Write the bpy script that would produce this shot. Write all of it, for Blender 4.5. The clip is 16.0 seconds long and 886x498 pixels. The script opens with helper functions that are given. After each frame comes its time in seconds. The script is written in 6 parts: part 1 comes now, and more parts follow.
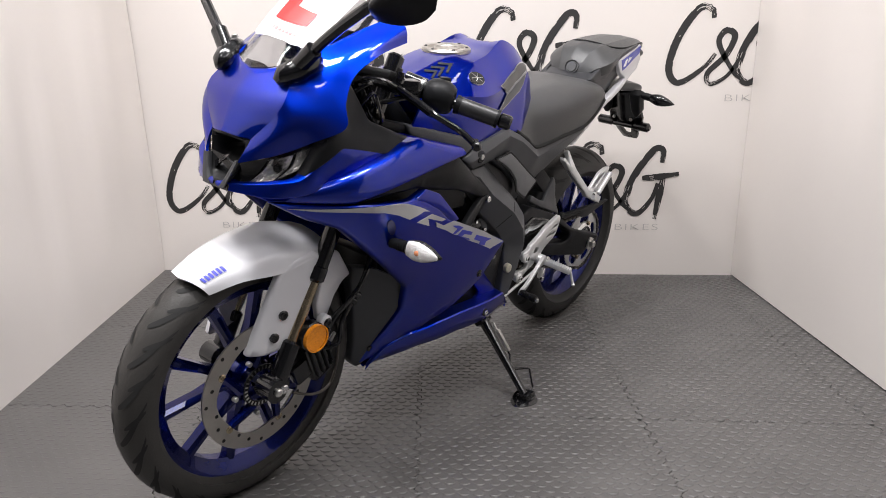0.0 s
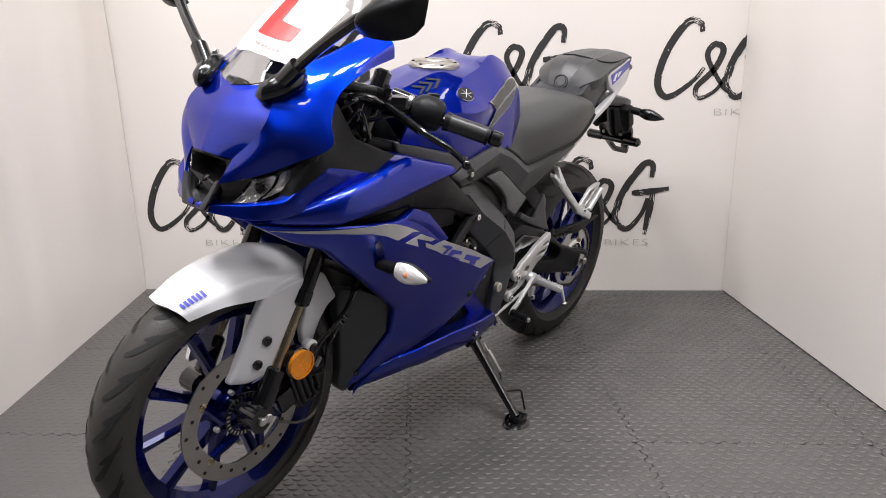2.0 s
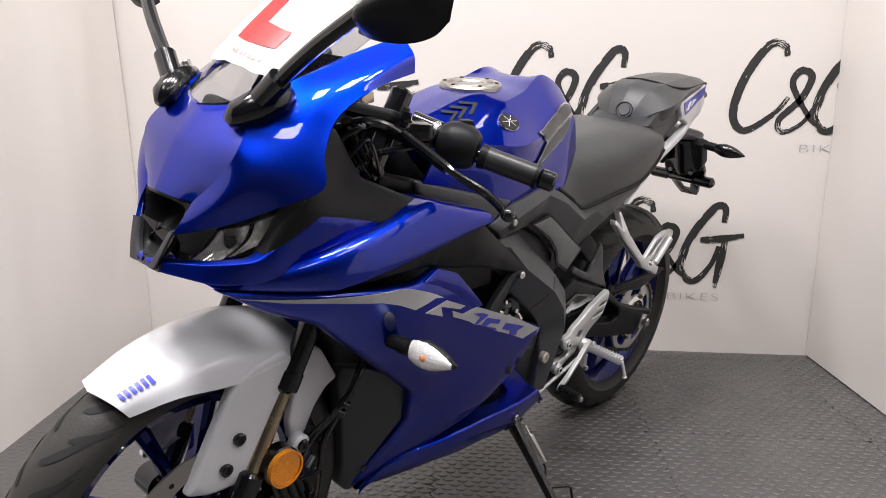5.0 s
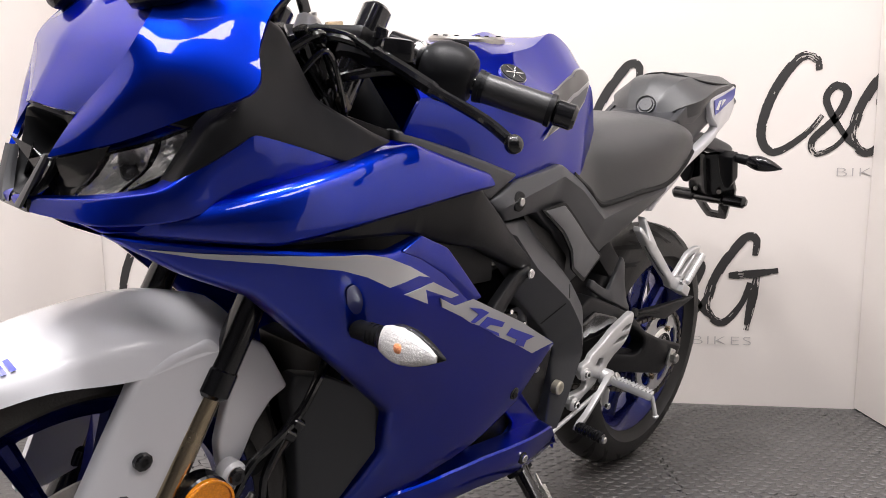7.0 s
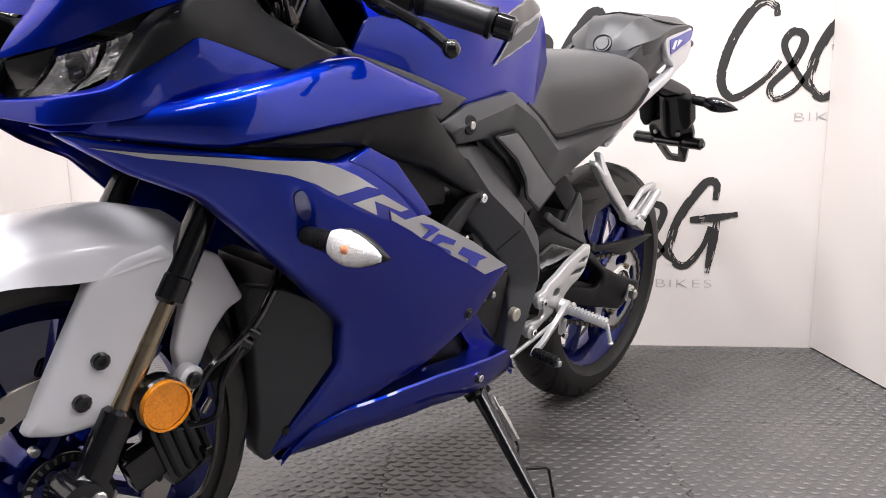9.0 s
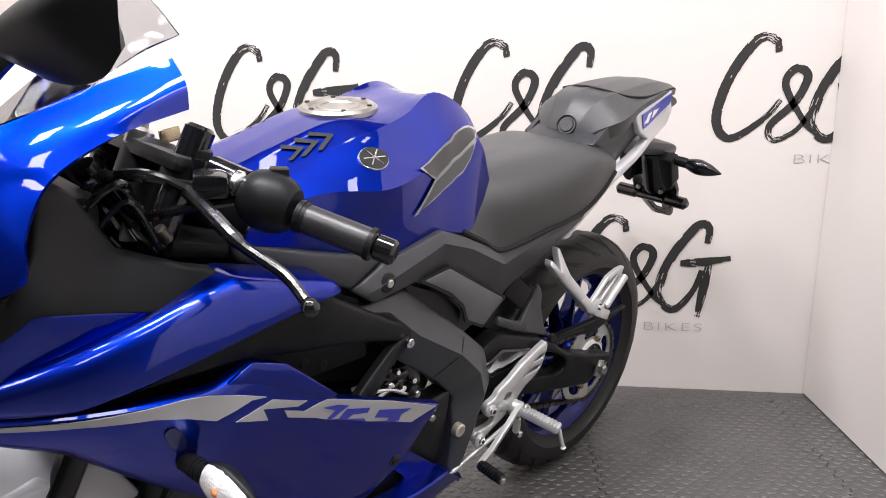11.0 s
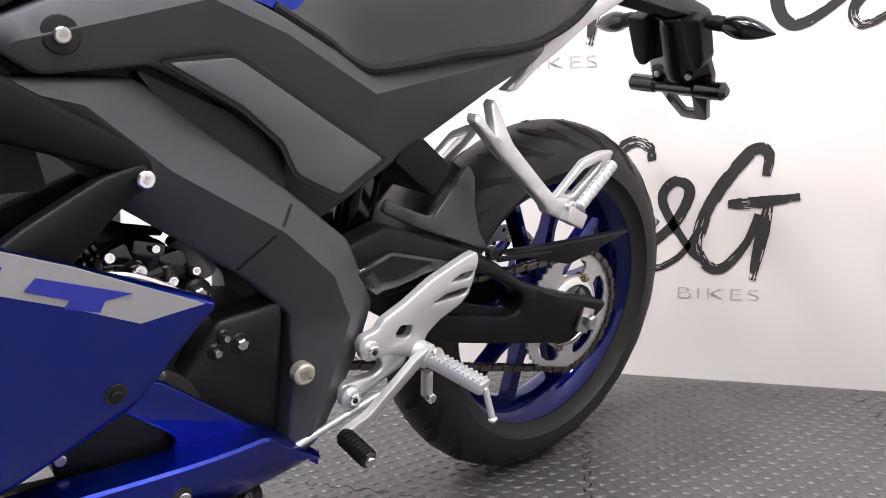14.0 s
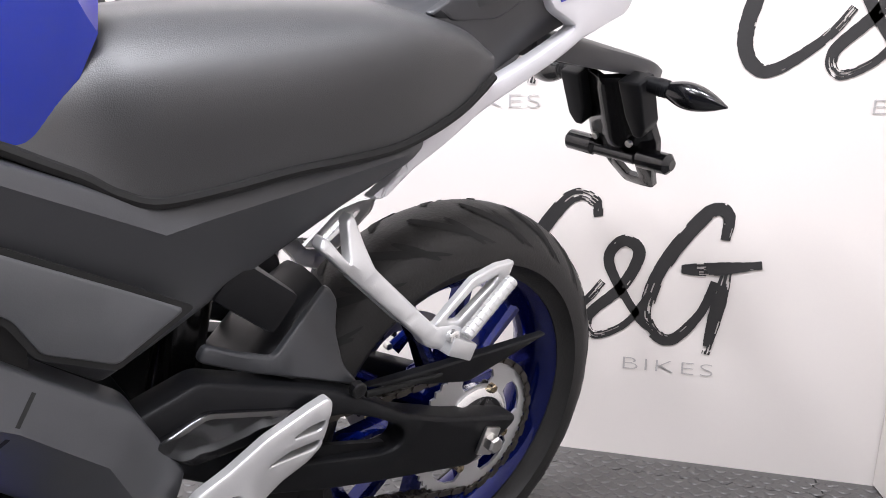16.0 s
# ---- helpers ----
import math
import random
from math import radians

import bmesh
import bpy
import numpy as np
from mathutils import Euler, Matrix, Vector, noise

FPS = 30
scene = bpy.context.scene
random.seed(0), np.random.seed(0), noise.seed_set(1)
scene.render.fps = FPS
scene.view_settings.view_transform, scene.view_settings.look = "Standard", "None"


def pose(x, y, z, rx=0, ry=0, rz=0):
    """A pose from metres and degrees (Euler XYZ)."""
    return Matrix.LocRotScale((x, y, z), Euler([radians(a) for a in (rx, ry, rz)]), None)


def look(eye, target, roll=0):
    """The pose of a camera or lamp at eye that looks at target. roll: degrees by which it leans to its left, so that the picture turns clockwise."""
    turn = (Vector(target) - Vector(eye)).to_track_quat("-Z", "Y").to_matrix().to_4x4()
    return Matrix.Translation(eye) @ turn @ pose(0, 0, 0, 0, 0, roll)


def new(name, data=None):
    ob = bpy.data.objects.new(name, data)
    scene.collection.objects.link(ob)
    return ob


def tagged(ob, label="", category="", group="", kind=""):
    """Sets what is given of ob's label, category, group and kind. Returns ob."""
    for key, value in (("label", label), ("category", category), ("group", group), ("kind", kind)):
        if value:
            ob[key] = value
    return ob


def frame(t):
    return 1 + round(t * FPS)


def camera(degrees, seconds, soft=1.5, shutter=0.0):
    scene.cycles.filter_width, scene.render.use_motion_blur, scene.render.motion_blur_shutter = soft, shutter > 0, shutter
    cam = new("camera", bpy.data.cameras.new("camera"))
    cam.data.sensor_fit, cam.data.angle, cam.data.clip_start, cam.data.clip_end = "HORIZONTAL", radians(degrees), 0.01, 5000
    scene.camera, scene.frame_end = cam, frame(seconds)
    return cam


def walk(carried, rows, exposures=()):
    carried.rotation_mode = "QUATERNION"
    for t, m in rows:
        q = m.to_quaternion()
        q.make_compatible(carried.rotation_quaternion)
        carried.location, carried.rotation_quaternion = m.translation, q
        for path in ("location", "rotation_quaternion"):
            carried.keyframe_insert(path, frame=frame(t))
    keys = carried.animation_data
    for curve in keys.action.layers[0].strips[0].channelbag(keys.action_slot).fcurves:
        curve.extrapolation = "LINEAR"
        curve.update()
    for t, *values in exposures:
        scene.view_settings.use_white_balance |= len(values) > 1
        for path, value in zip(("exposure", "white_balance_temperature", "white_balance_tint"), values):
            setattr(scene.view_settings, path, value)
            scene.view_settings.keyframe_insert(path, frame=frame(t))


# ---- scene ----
cam = camera(61.1, 16.0, 0.9)
PATH = [
    (0, (0.172, 0.093, 0.991), (0.035, 2.011, 0.44), -0.7),
    (0.5, (0.169, 0.102, 0.993), (0.044, 2.021, 0.446), -0.8),
    (1, (0.17, 0.112, 0.992), (0.052, 2.033, 0.45), -0.9),
    (1.5, (0.169, 0.126, 0.992), (0.061, 2.05, 0.458), -1.0),
    (2, (0.161, 0.148, 0.994), (0.061, 2.077, 0.475), -0.8),
    (2.5, (0.156, 0.178, 0.997), (0.062, 2.114, 0.502), -0.5),
    (3, (0.149, 0.211, 1.003), (0.049, 2.151, 0.527), -0.0),
    (3.5, (0.156, 0.239, 1.014), (0.028, 2.18, 0.551), 0.3),
    (4, (0.162, 0.304, 1.019), (-0.004, 2.243, 0.56), 0.2),
    (4.2, (0.168, 0.345, 1.017), (-0.014, 2.283, 0.557), 0.2),
    (6.3, (0.143, 0.737, 0.835), (-0.093, 2.701, 0.541), -0.3),
    (6.5, (0.144, 0.758, 0.821), (-0.089, 2.727, 0.56), -0.1),
    (7, (0.152, 0.775, 0.757), (-0.074, 2.75, 0.534), 0.0),
    (7.5, (0.161, 0.753, 0.696), (-0.058, 2.73, 0.48), 0.2),
    (8, (0.174, 0.731, 0.656), (-0.038, 2.706, 0.424), 0.1),
    (8.5, (0.187, 0.729, 0.662), (-0.01, 2.702, 0.399), -0.1),
    (9, (0.199, 0.733, 0.685), (0.023, 2.703, 0.388), -0.5),
    (9.5, (0.222, 0.757, 0.775), (0.059, 2.722, 0.439), -0.8),
    (10, (0.265, 0.77, 0.958), (0.095, 2.723, 0.562), -1.0),
    (10.2, (0.277, 0.762, 1.016), (0.096, 2.71, 0.6), -0.9),
    (12.3, (0.571, 1.252, 0.982), (0.085, 3.126, 0.479), -1.5),
    (12.5, (0.583, 1.311, 0.937), (0.08, 3.183, 0.44), -1.4),
    (13, (0.588, 1.407, 0.799), (0.069, 3.295, 0.391), -1.4),
    (13.5, (0.582, 1.426, 0.69), (0.069, 3.32, 0.302), -1.1),
    (14, (0.577, 1.404, 0.64), (0.078, 3.305, 0.269), -1.2),
    (14.5, (0.587, 1.392, 0.636), (0.117, 3.297, 0.248), -1.2),
    (15, (0.606, 1.393, 0.674), (0.148, 3.293, 0.25), -1.0),
    (15.5, (0.633, 1.465, 0.723), (0.173, 3.359, 0.273), -0.4),
    (16, (0.674, 1.669, 0.793), (0.188, 3.553, 0.33), 0.4),
]
EXPOSURES = [(0, -0.54, 6500, 10), (4, -0.62, 6500, 10), (6.5, -0.42, 6600, 12), (8, -0.20, 6600, 12), (9, -0.04, 6450, 12), (10, -0.30, 6450, 12), (12.5, -0.36, 6450, 12), (13.5, 0.0, 6300, 12), (14.5, 0.08, 6250, 12), (15.5, 0.06, 6200, 12), (16, 0.02, 6150, 12)]
walk(cam, [(t, look(eye, target, roll)) for t, eye, target, roll in PATH], EXPOSURES)

from mathutils.geometry import delaunay_2d_cdt

# ---- light ----
world = bpy.data.worlds.new("world")
scene.world = world
world.use_nodes = True
world.node_tree.nodes["Background"].inputs[0].default_value = (0.9, 0.95, 1.0, 1)
world.node_tree.nodes["Background"].inputs[1].default_value = 0.02


def strip_lamp(name, x, y, z, sx, sy, watts, tint=(1.0, 0.98, 0.985)):
    lamp = bpy.data.lights.new(name, "AREA")
    lamp.shape, lamp.size, lamp.size_y, lamp.energy, lamp.color = "RECTANGLE", sx, sy, watts, tint
    ob = new(name, lamp)
    ob.location = (x, y, z)
    return ob


ROOF = 3.4
for lx in (-1.25, -0.4, 0.45, 1.3):
    strip_lamp("ceiling_panel_lamp", lx, 2.75, ROOF - 0.06, 0.24, 0.24, 2.5)
    strip_lamp("ceiling_panel_lamp", lx, 1.25, ROOF - 0.06, 0.42, 0.42, 90 if lx < 0 else 54)
for lx, ly, watts in ((2.4, 0.3, 36), (1.6, -0.9, 34), (-0.55, -0.35, 46)):
    strip_lamp("ceiling_panel_lamp", lx, ly, ROOF - 0.06, 0.6, 1.1, watts)

# ---- materials ----


def material(name, colour, rough=0.5, metal=0.0, coat=0.0, vary=0.12, scale=6.0, grain=160.0, bump=0.0, spec=0.5, coat_rough=0.03, edge=None):
    m = bpy.data.materials.new(name)
    m.use_nodes = True
    nt = m.node_tree
    p = nt.nodes["Principled BSDF"]
    p.inputs["Metallic"].default_value = metal
    p.inputs["Coat Weight"].default_value = coat
    p.inputs["Coat Roughness"].default_value = coat_rough
    p.inputs["Specular IOR Level"].default_value = spec
    if edge:
        p.inputs["Specular Tint"].default_value = (*edge, 1)
    tc = nt.nodes.new("ShaderNodeTexCoord")
    big = nt.nodes.new("ShaderNodeTexNoise")
    big.inputs["Scale"].default_value, big.inputs["Detail"].default_value = scale, 4
    fine = nt.nodes.new("ShaderNodeTexNoise")
    fine.inputs["Scale"].default_value, fine.inputs["Detail"].default_value = grain, 3
    for n in (big, fine):
        nt.links.new(tc.outputs["Object"], n.inputs["Vector"])
    mix = nt.nodes.new("ShaderNodeMix")
    mix.data_type = "RGBA"
    c = Vector(colour)
    mix.inputs["A"].default_value = (*(c * (1 - vary)), 1)
    mix.inputs["B"].default_value = (*(c * (1 + vary)), 1)
    add = nt.nodes.new("ShaderNodeMath")
    add.operation = "MULTIPLY_ADD"
    add.inputs[1].default_value, add.inputs[2].default_value = 0.35, 0.33
    nt.links.new(fine.outputs["Fac"], add.inputs[0])
    avg = nt.nodes.new("ShaderNodeMath")
    avg.operation = "MULTIPLY"
    nt.links.new(big.outputs["Fac"], avg.inputs[0])
    nt.links.new(add.outputs[0], avg.inputs[1])
    gain = nt.nodes.new("ShaderNodeMath")
    gain.operation = "MULTIPLY"
    gain.inputs[1].default_value = 2.0
    nt.links.new(avg.outputs[0], gain.inputs[0])
    nt.links.new(gain.outputs[0], mix.inputs["Factor"])
    nt.links.new(mix.outputs["Result"], p.inputs["Base Color"])
    rr = nt.nodes.new("ShaderNodeMapRange")
    rr.inputs["To Min"].default_value, rr.inputs["To Max"].default_value = max(rough - 0.06, 0.02), min(rough + 0.06, 1)
    nt.links.new(big.outputs["Fac"], rr.inputs["Value"])
    nt.links.new(rr.outputs["Result"], p.inputs["Roughness"])
    if bump:
        b = nt.nodes.new("ShaderNodeBump")
        b.inputs["Strength"].default_value, b.inputs["Distance"].default_value = bump, 0.002
        nt.links.new(fine.outputs["Fac"], b.inputs["Height"])
        nt.links.new(b.outputs["Normal"], p.inputs["Normal"])
    return m


BLUE = material("blue_metallic_paint", (0.0003, 0.019, 0.34), 0.36, 1.0, 1.0, 0.05, 3, 900, edge=(0.02, 0.10, 0.8))
RIM_BLUE = material("rim_blue_paint", (0.001, 0.005, 0.085), 0.26, 0.8, 0.7, 0.08, 8, 500, edge=(0.02, 0.08, 0.7))
WHITE = material("grey_white_paint", (0.66, 0.66, 0.69), 0.35, 0.0, 0.6, 0.04, 4, 600)
MATT = material("matt_black_plastic", (0.0085, 0.0088, 0.0100), 0.42, 0, 0, 0.12, 9, 700, 0.06, 0.17)
SATIN = material("satin_grey_plastic", (0.0255, 0.0265, 0.030), 0.40, 0, 0, 0.1, 9, 700, 0.04)
GLOSS = material("gloss_black", (0.005, 0.005, 0.006), 0.16, 0, 0.3, 0.1, 10, 400)
DARK = material("dark_engine_metal", (0.008, 0.008, 0.0085), 0.42, 0.3, 0, 0.25, 14, 220, 0.15)
COVER = material("grey_black_plastic", (0.046, 0.048, 0.053), 0.40, 0, 0, 0.1, 9, 700, 0.06)
INSET = material("grey_inset_plastic", (0.080, 0.083, 0.089), 0.40, 0, 0, 0.1, 9, 700, 0.05)
SEATM = material("seat_vinyl", (0.034, 0.0350, 0.0370), 0.42, 0, 0, 0.12, 7, 900, 0.2, 0.7)
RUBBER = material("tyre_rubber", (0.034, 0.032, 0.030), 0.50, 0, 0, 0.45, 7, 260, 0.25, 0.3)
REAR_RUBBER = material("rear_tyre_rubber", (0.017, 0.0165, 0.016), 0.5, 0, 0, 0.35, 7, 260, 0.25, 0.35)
GROOVE = material("groove_rubber", (0.006, 0.006, 0.006), 0.8, 0, 0, 0.1)
SILVER = material("cast_silver", (0.58, 0.58, 0.58), 0.34, 0.5, 0, 0.08, 12, 500, 0.06)
REFLECT = material("lamp_reflector", (0.80, 0.79, 0.78), 0.20, 0.85, 0, 0.06, 30, 300)
CHROME = material("chrome", (0.88, 0.88, 0.88), 0.22, 1.0, 0, 0.05, 20, 300)
STEEL = material("steel", (0.6, 0.59, 0.57), 0.3, 1.0, 0, 0.15, 16, 300)
DISCM = material("brake_disc_steel", (0.42, 0.40, 0.37), 0.34, 1.0, 0, 0.2, 20, 300)
GOLD = material("gold_steel", (0.50, 0.41, 0.28), 0.25, 1.0, 0, 0.1, 20, 300)
ZINC = material("pale_zinc", (0.62, 0.58, 0.48), 0.38, 0.6, 0, 0.1, 40, 300)
CHAINM = material("chain_steel", (0.10, 0.09, 0.08), 0.35, 0.9, 0, 0.3, 60, 400)
DECAL = material("silver_decal", (0.42, 0.42, 0.43), 0.4, 0.1, 0.5, 0.04, 5, 600)
DECAL_BLUE = material("blue_decal", (0.03, 0.04, 0.42), 0.35, 0.1, 0.5, 0.04, 5, 600)
# tint of the indicator's reflection painted on the side fairing
REFLECTION_BLUE = material("painted_reflection_blue", (0.010, 0.014, 0.10), 0.3, 0.3, 0.8, 0.05, 20, 600)
GRIPM = material("grip_rubber", (0.018, 0.018, 0.019), 0.36, 0, 0, 0.2, 60, 260, 0.12, 0.6)
CARBON = material("carbon_print", (0.02, 0.021, 0.022), 0.3, 0, 0.5, 0.3, 30, 700)
AMBER = material("amber_reflector", (0.90, 0.30, 0.004), 0.15, 0.25, 0.8, 0.35, 260, 520, 0.6)
PALE_AMBER = material("pale_amber", (0.80, 0.30, 0.14), 0.15, 0, 0.8, 0.3, 60, 300, 0.6)
RED = material("red_print", (0.75, 0.02, 0.02), 0.45, 0, 0, 0.04)
PALE_RED = material("faded_red_print", (0.70, 0.30, 0.30), 0.45, 0, 0, 0.04)
SHEET = material("white_sheet", (0.82, 0.82, 0.82), 0.4, 0, 0.2, 0.03)
VINYL = material("banner_vinyl", (0.68, 0.638, 0.608), 0.45, 0, 0, 0.03, 1.3, 300, 0.03)
CURTAIN = material("curtain_vinyl", (0.775, 0.73, 0.695), 0.45, 0, 0, 0.05, 1.6, 300, 0.03)
INK = material("brush_ink", (0.02, 0.019, 0.019), 0.6, 0, 0, 0.3, 40, 160)
THIN = material("grey_print", (0.40, 0.385, 0.375), 0.6)
MAT = material("rubber_mat", (0.088, 0.084, 0.082), 0.38, 0, 0, 0.3, 5, 260, 0.25)
PLASTER = material("unseen_ceiling_grey", (0.5, 0.5, 0.5), 0.8, 0, 0, 0.04, 2)
ROOM = material("room_shell_dark", (0.05, 0.05, 0.055), 0.7, 0, 0, 0.06, 2)


def glass(name, colour, rough=0.02):
    m = bpy.data.materials.new(name)
    m.use_nodes = True
    p = m.node_tree.nodes["Principled BSDF"]
    p.inputs["Base Color"].default_value = (*colour, 1)
    p.inputs["Transmission Weight"].default_value = 1.0
    p.inputs["Roughness"].default_value = rough
    p.inputs["IOR"].default_value = 1.3
    return m


SMOKE = glass("smoked_screen", (0.62, 0.63, 0.65))
CLEAR = glass("clear_lens", (0.95, 0.95, 0.95), 0.03)
FROST = material("prismatic_lens", (0.80, 0.79, 0.78), 0.15, 0.3, 1.0, 0.2, 40, 260, 0.6)

# ---- mesh helpers ----


def finish(name, bm, mat, sharp=32):
    bmesh.ops.recalc_face_normals(bm, faces=bm.faces)
    me = bpy.data.meshes.new(name)
    bm.to_mesh(me)
    bm.free()
    me.materials.append(mat)
    me.shade_smooth()
    me.set_sharp_from_angle(angle=radians(sharp))
    return me


def part(name, bm, mat, parent=None, label="", sharp=32):
    ob = new(name, finish(name, bm, mat, sharp))
    ob.parent = parent
    if label:
        tagged(ob, label)
    return ob


def mirrored(bm):
    b2 = bm.copy()
    for v in b2.verts:
        v.co.y = -v.co.y
    bmesh.ops.reverse_faces(b2, faces=b2.faces)
    return b2


def pair(name, bm, mat, parent, label="", sharp=32):
    other = mirrored(bm)
    part(name, other, mat, parent, label, sharp)
    return part(name, bm, mat, parent, label, sharp)


def box(bm, c, s, m=None, bevel=0.0):
    r = bmesh.ops.create_cube(bm, size=1)
    for v in r["verts"]:
        v.co = Vector((v.co.x * s[0], v.co.y * s[1], v.co.z * s[2]))
    if bevel:
        es = list({e for v in r["verts"] for e in v.link_edges})
        r2 = bmesh.ops.bevel(bm, geom=es, offset=bevel, segments=2, affect="EDGES", profile=0.6)
        vs = {v for f in r2["faces"] for v in f.verts} | {v for v in r["verts"] if v.is_valid}
    else:
        vs = set(r["verts"])
    mm = Matrix.Translation(c) @ (m.to_4x4() if m else Matrix())
    for v in vs:
        v.co = mm @ v.co


def tube(bm, pts, r, n=12, cap=True):
    """A round bar along points; r is one radius or one for each point."""
    pts = [Vector(p) for p in pts]
    rs = r if isinstance(r, (list, tuple)) else [r] * len(pts)
    rings, side = [], None
    for i, p in enumerate(pts):
        d = (pts[min(i + 1, len(pts) - 1)] - pts[max(i - 1, 0)]).normalized()
        if side is None:
            side = d.orthogonal().normalized()
        side = (side - d * side.dot(d)).normalized()
        up = d.cross(side)
        rings.append([bm.verts.new(p + rs[i] * (math.cos(2 * math.pi * k / n) * side + math.sin(2 * math.pi * k / n) * up)) for k in range(n)])
    for a, b in zip(rings, rings[1:]):
        for k in range(n):
            bm.faces.new((a[k], a[(k + 1) % n], b[(k + 1) % n], b[k]))
    if cap:
        bm.faces.new(rings[0][::-1])
        bm.faces.new(rings[-1])


def rod(a, b, r, n=14, edge=0.25):
    """A bar with eased ends from a to b."""
    bm = bmesh.new()
    a, b = Vector(a), Vector(b)
    d = (b - a).normalized()
    e = r * edge
    tube(bm, [a, a + d * e, b - d * e, b], [r - e, r, r, r - e], n)
    return bm


def spline(pts, n=8):
    pts = [Vector(p) for p in pts]
    out = []
    for i in range(len(pts) - 1):
        p0, p1, p2, p3 = pts[max(i - 1, 0)], pts[i], pts[i + 1], pts[min(i + 2, len(pts) - 1)]
        for k in range(n):
            t = k / n
            out.append(0.5 * (2 * p1 + (p2 - p0) * t + (2 * p0 - 5 * p1 + 4 * p2 - p3) * t * t + (3 * p1 - p0 - 3 * p2 + p3) * t ** 3))
    return out + [pts[-1]]


def cable(pts, r, n=8):
    bm = bmesh.new()
    tube(bm, spline(pts), r, n)
    return bm


class Sheet:
    """A smooth surface through a small grid of points; rows u, columns v, both 0 to 1."""

    def __init__(self, rows, crease=()):
        self.g = [[Vector(p) for p in row] for row in rows]
        self.crease = crease

    @staticmethod
    def _cr(p, t, crease=()):
        n = len(p) - 1
        i = min(int(t * n), n - 1)
        s = t * n - i
        p0, p1, p2, p3 = p[max(i - 1, 0)], p[i], p[i + 1], p[min(i + 2, n)]
        if i == 0 or i in crease:
            p0 = 2 * p1 - p2
        if i + 2 > n or i + 1 in crease:
            p3 = 2 * p2 - p1
        return 0.5 * (2 * p1 + (p2 - p0) * s + (2 * p0 - 5 * p1 + 4 * p2 - p3) * s * s + (3 * p1 - p0 - 3 * p2 + p3) * s ** 3)

    def at(self, u, v):
        return self._cr([self._cr(row, v, self.crease) for row in self.g], u)

    def normal(self, u, v):
        e = 0.01
        a = self.at(min(u + e, 1), v) - self.at(max(u - e, 0), v)
        b = self.at(u, min(v + e, 1)) - self.at(u, max(v - e, 0))
        n = a.cross(b)
        return n.normalized() if n.length > 1e-9 else Vector((0, 0, 1))

    def mesh(self, nu, nv, thick=0.004, both=True, lift=0.0, area=(0, 1, 0, 1), flip=1):
        """Both: mirrored across the middle plane, whose points are the first column."""
        bm = bmesh.new()
        u0, u1, v0, v1 = area
        rows = []
        for i in range(nu + 1):
            u = u0 + (u1 - u0) * i / nu
            row = []
            for j in range(-nv if both else 0, nv + 1):
                v = v0 + (v1 - v0) * abs(j) / nv
                p = self.at(u, v)
                if lift:
                    p = p + self.normal(u, v) * lift * flip
                if j < 0:
                    p = Vector((p.x, -p.y, p.z))
                row.append(bm.verts.new(p))
            rows.append(row)
        for a, b in zip(rows, rows[1:]):
            for k in range(len(a) - 1):
                bm.faces.new((a[k], a[k + 1], b[k + 1], b[k]))
        bmesh.ops.remove_doubles(bm, verts=bm.verts, dist=1e-5)
        bmesh.ops.recalc_face_normals(bm, faces=bm.faces)
        if thick:
            bmesh.ops.solidify(bm, geom=bm.faces[:], thickness=thick)
        return bm


def surface(knots):
    """A thin-plate surface y(x, z) through a few knots (x, z, y)."""
    k = np.array(knots, float)
    n = len(k)

    def phi(r):
        return r * r * np.log(r + 1e-9)
    d = np.hypot(k[:, None, 0] - k[None, :, 0], k[:, None, 1] - k[None, :, 1])
    a = np.zeros((n + 3, n + 3))
    a[:n, :n] = phi(d) + np.eye(n) * 1e-5
    a[:n, n], a[:n, n + 1:] = 1, k[:, :2]
    a[n:, :n] = a[:n, n:].T
    w = np.linalg.solve(a, np.concatenate([k[:, 2], np.zeros(3)]))
    return lambda x, z: float(w[:n] @ phi(np.hypot(x - k[:, 0], z - k[:, 1])) + w[n] + w[n + 1] * x + w[n + 2] * z)


def rounded(outline, r, n=3):
    """The outline with its corners eased."""
    out = []
    m = len(outline)
    for i in range(m):
        p, a, b = (Vector(outline[k % m]) for k in (i, i - 1, i + 1))
        ra, rb = min(r, (a - p).length * 0.45), min(r, (b - p).length * 0.45)
        s, e = p + (a - p).normalized() * ra, p + (b - p).normalized() * rb
        for k in range(n + 1):
            t = k / n
            out.append(s * (1 - t) ** 2 + 2 * p * t * (1 - t) + e * t * t)
    return out


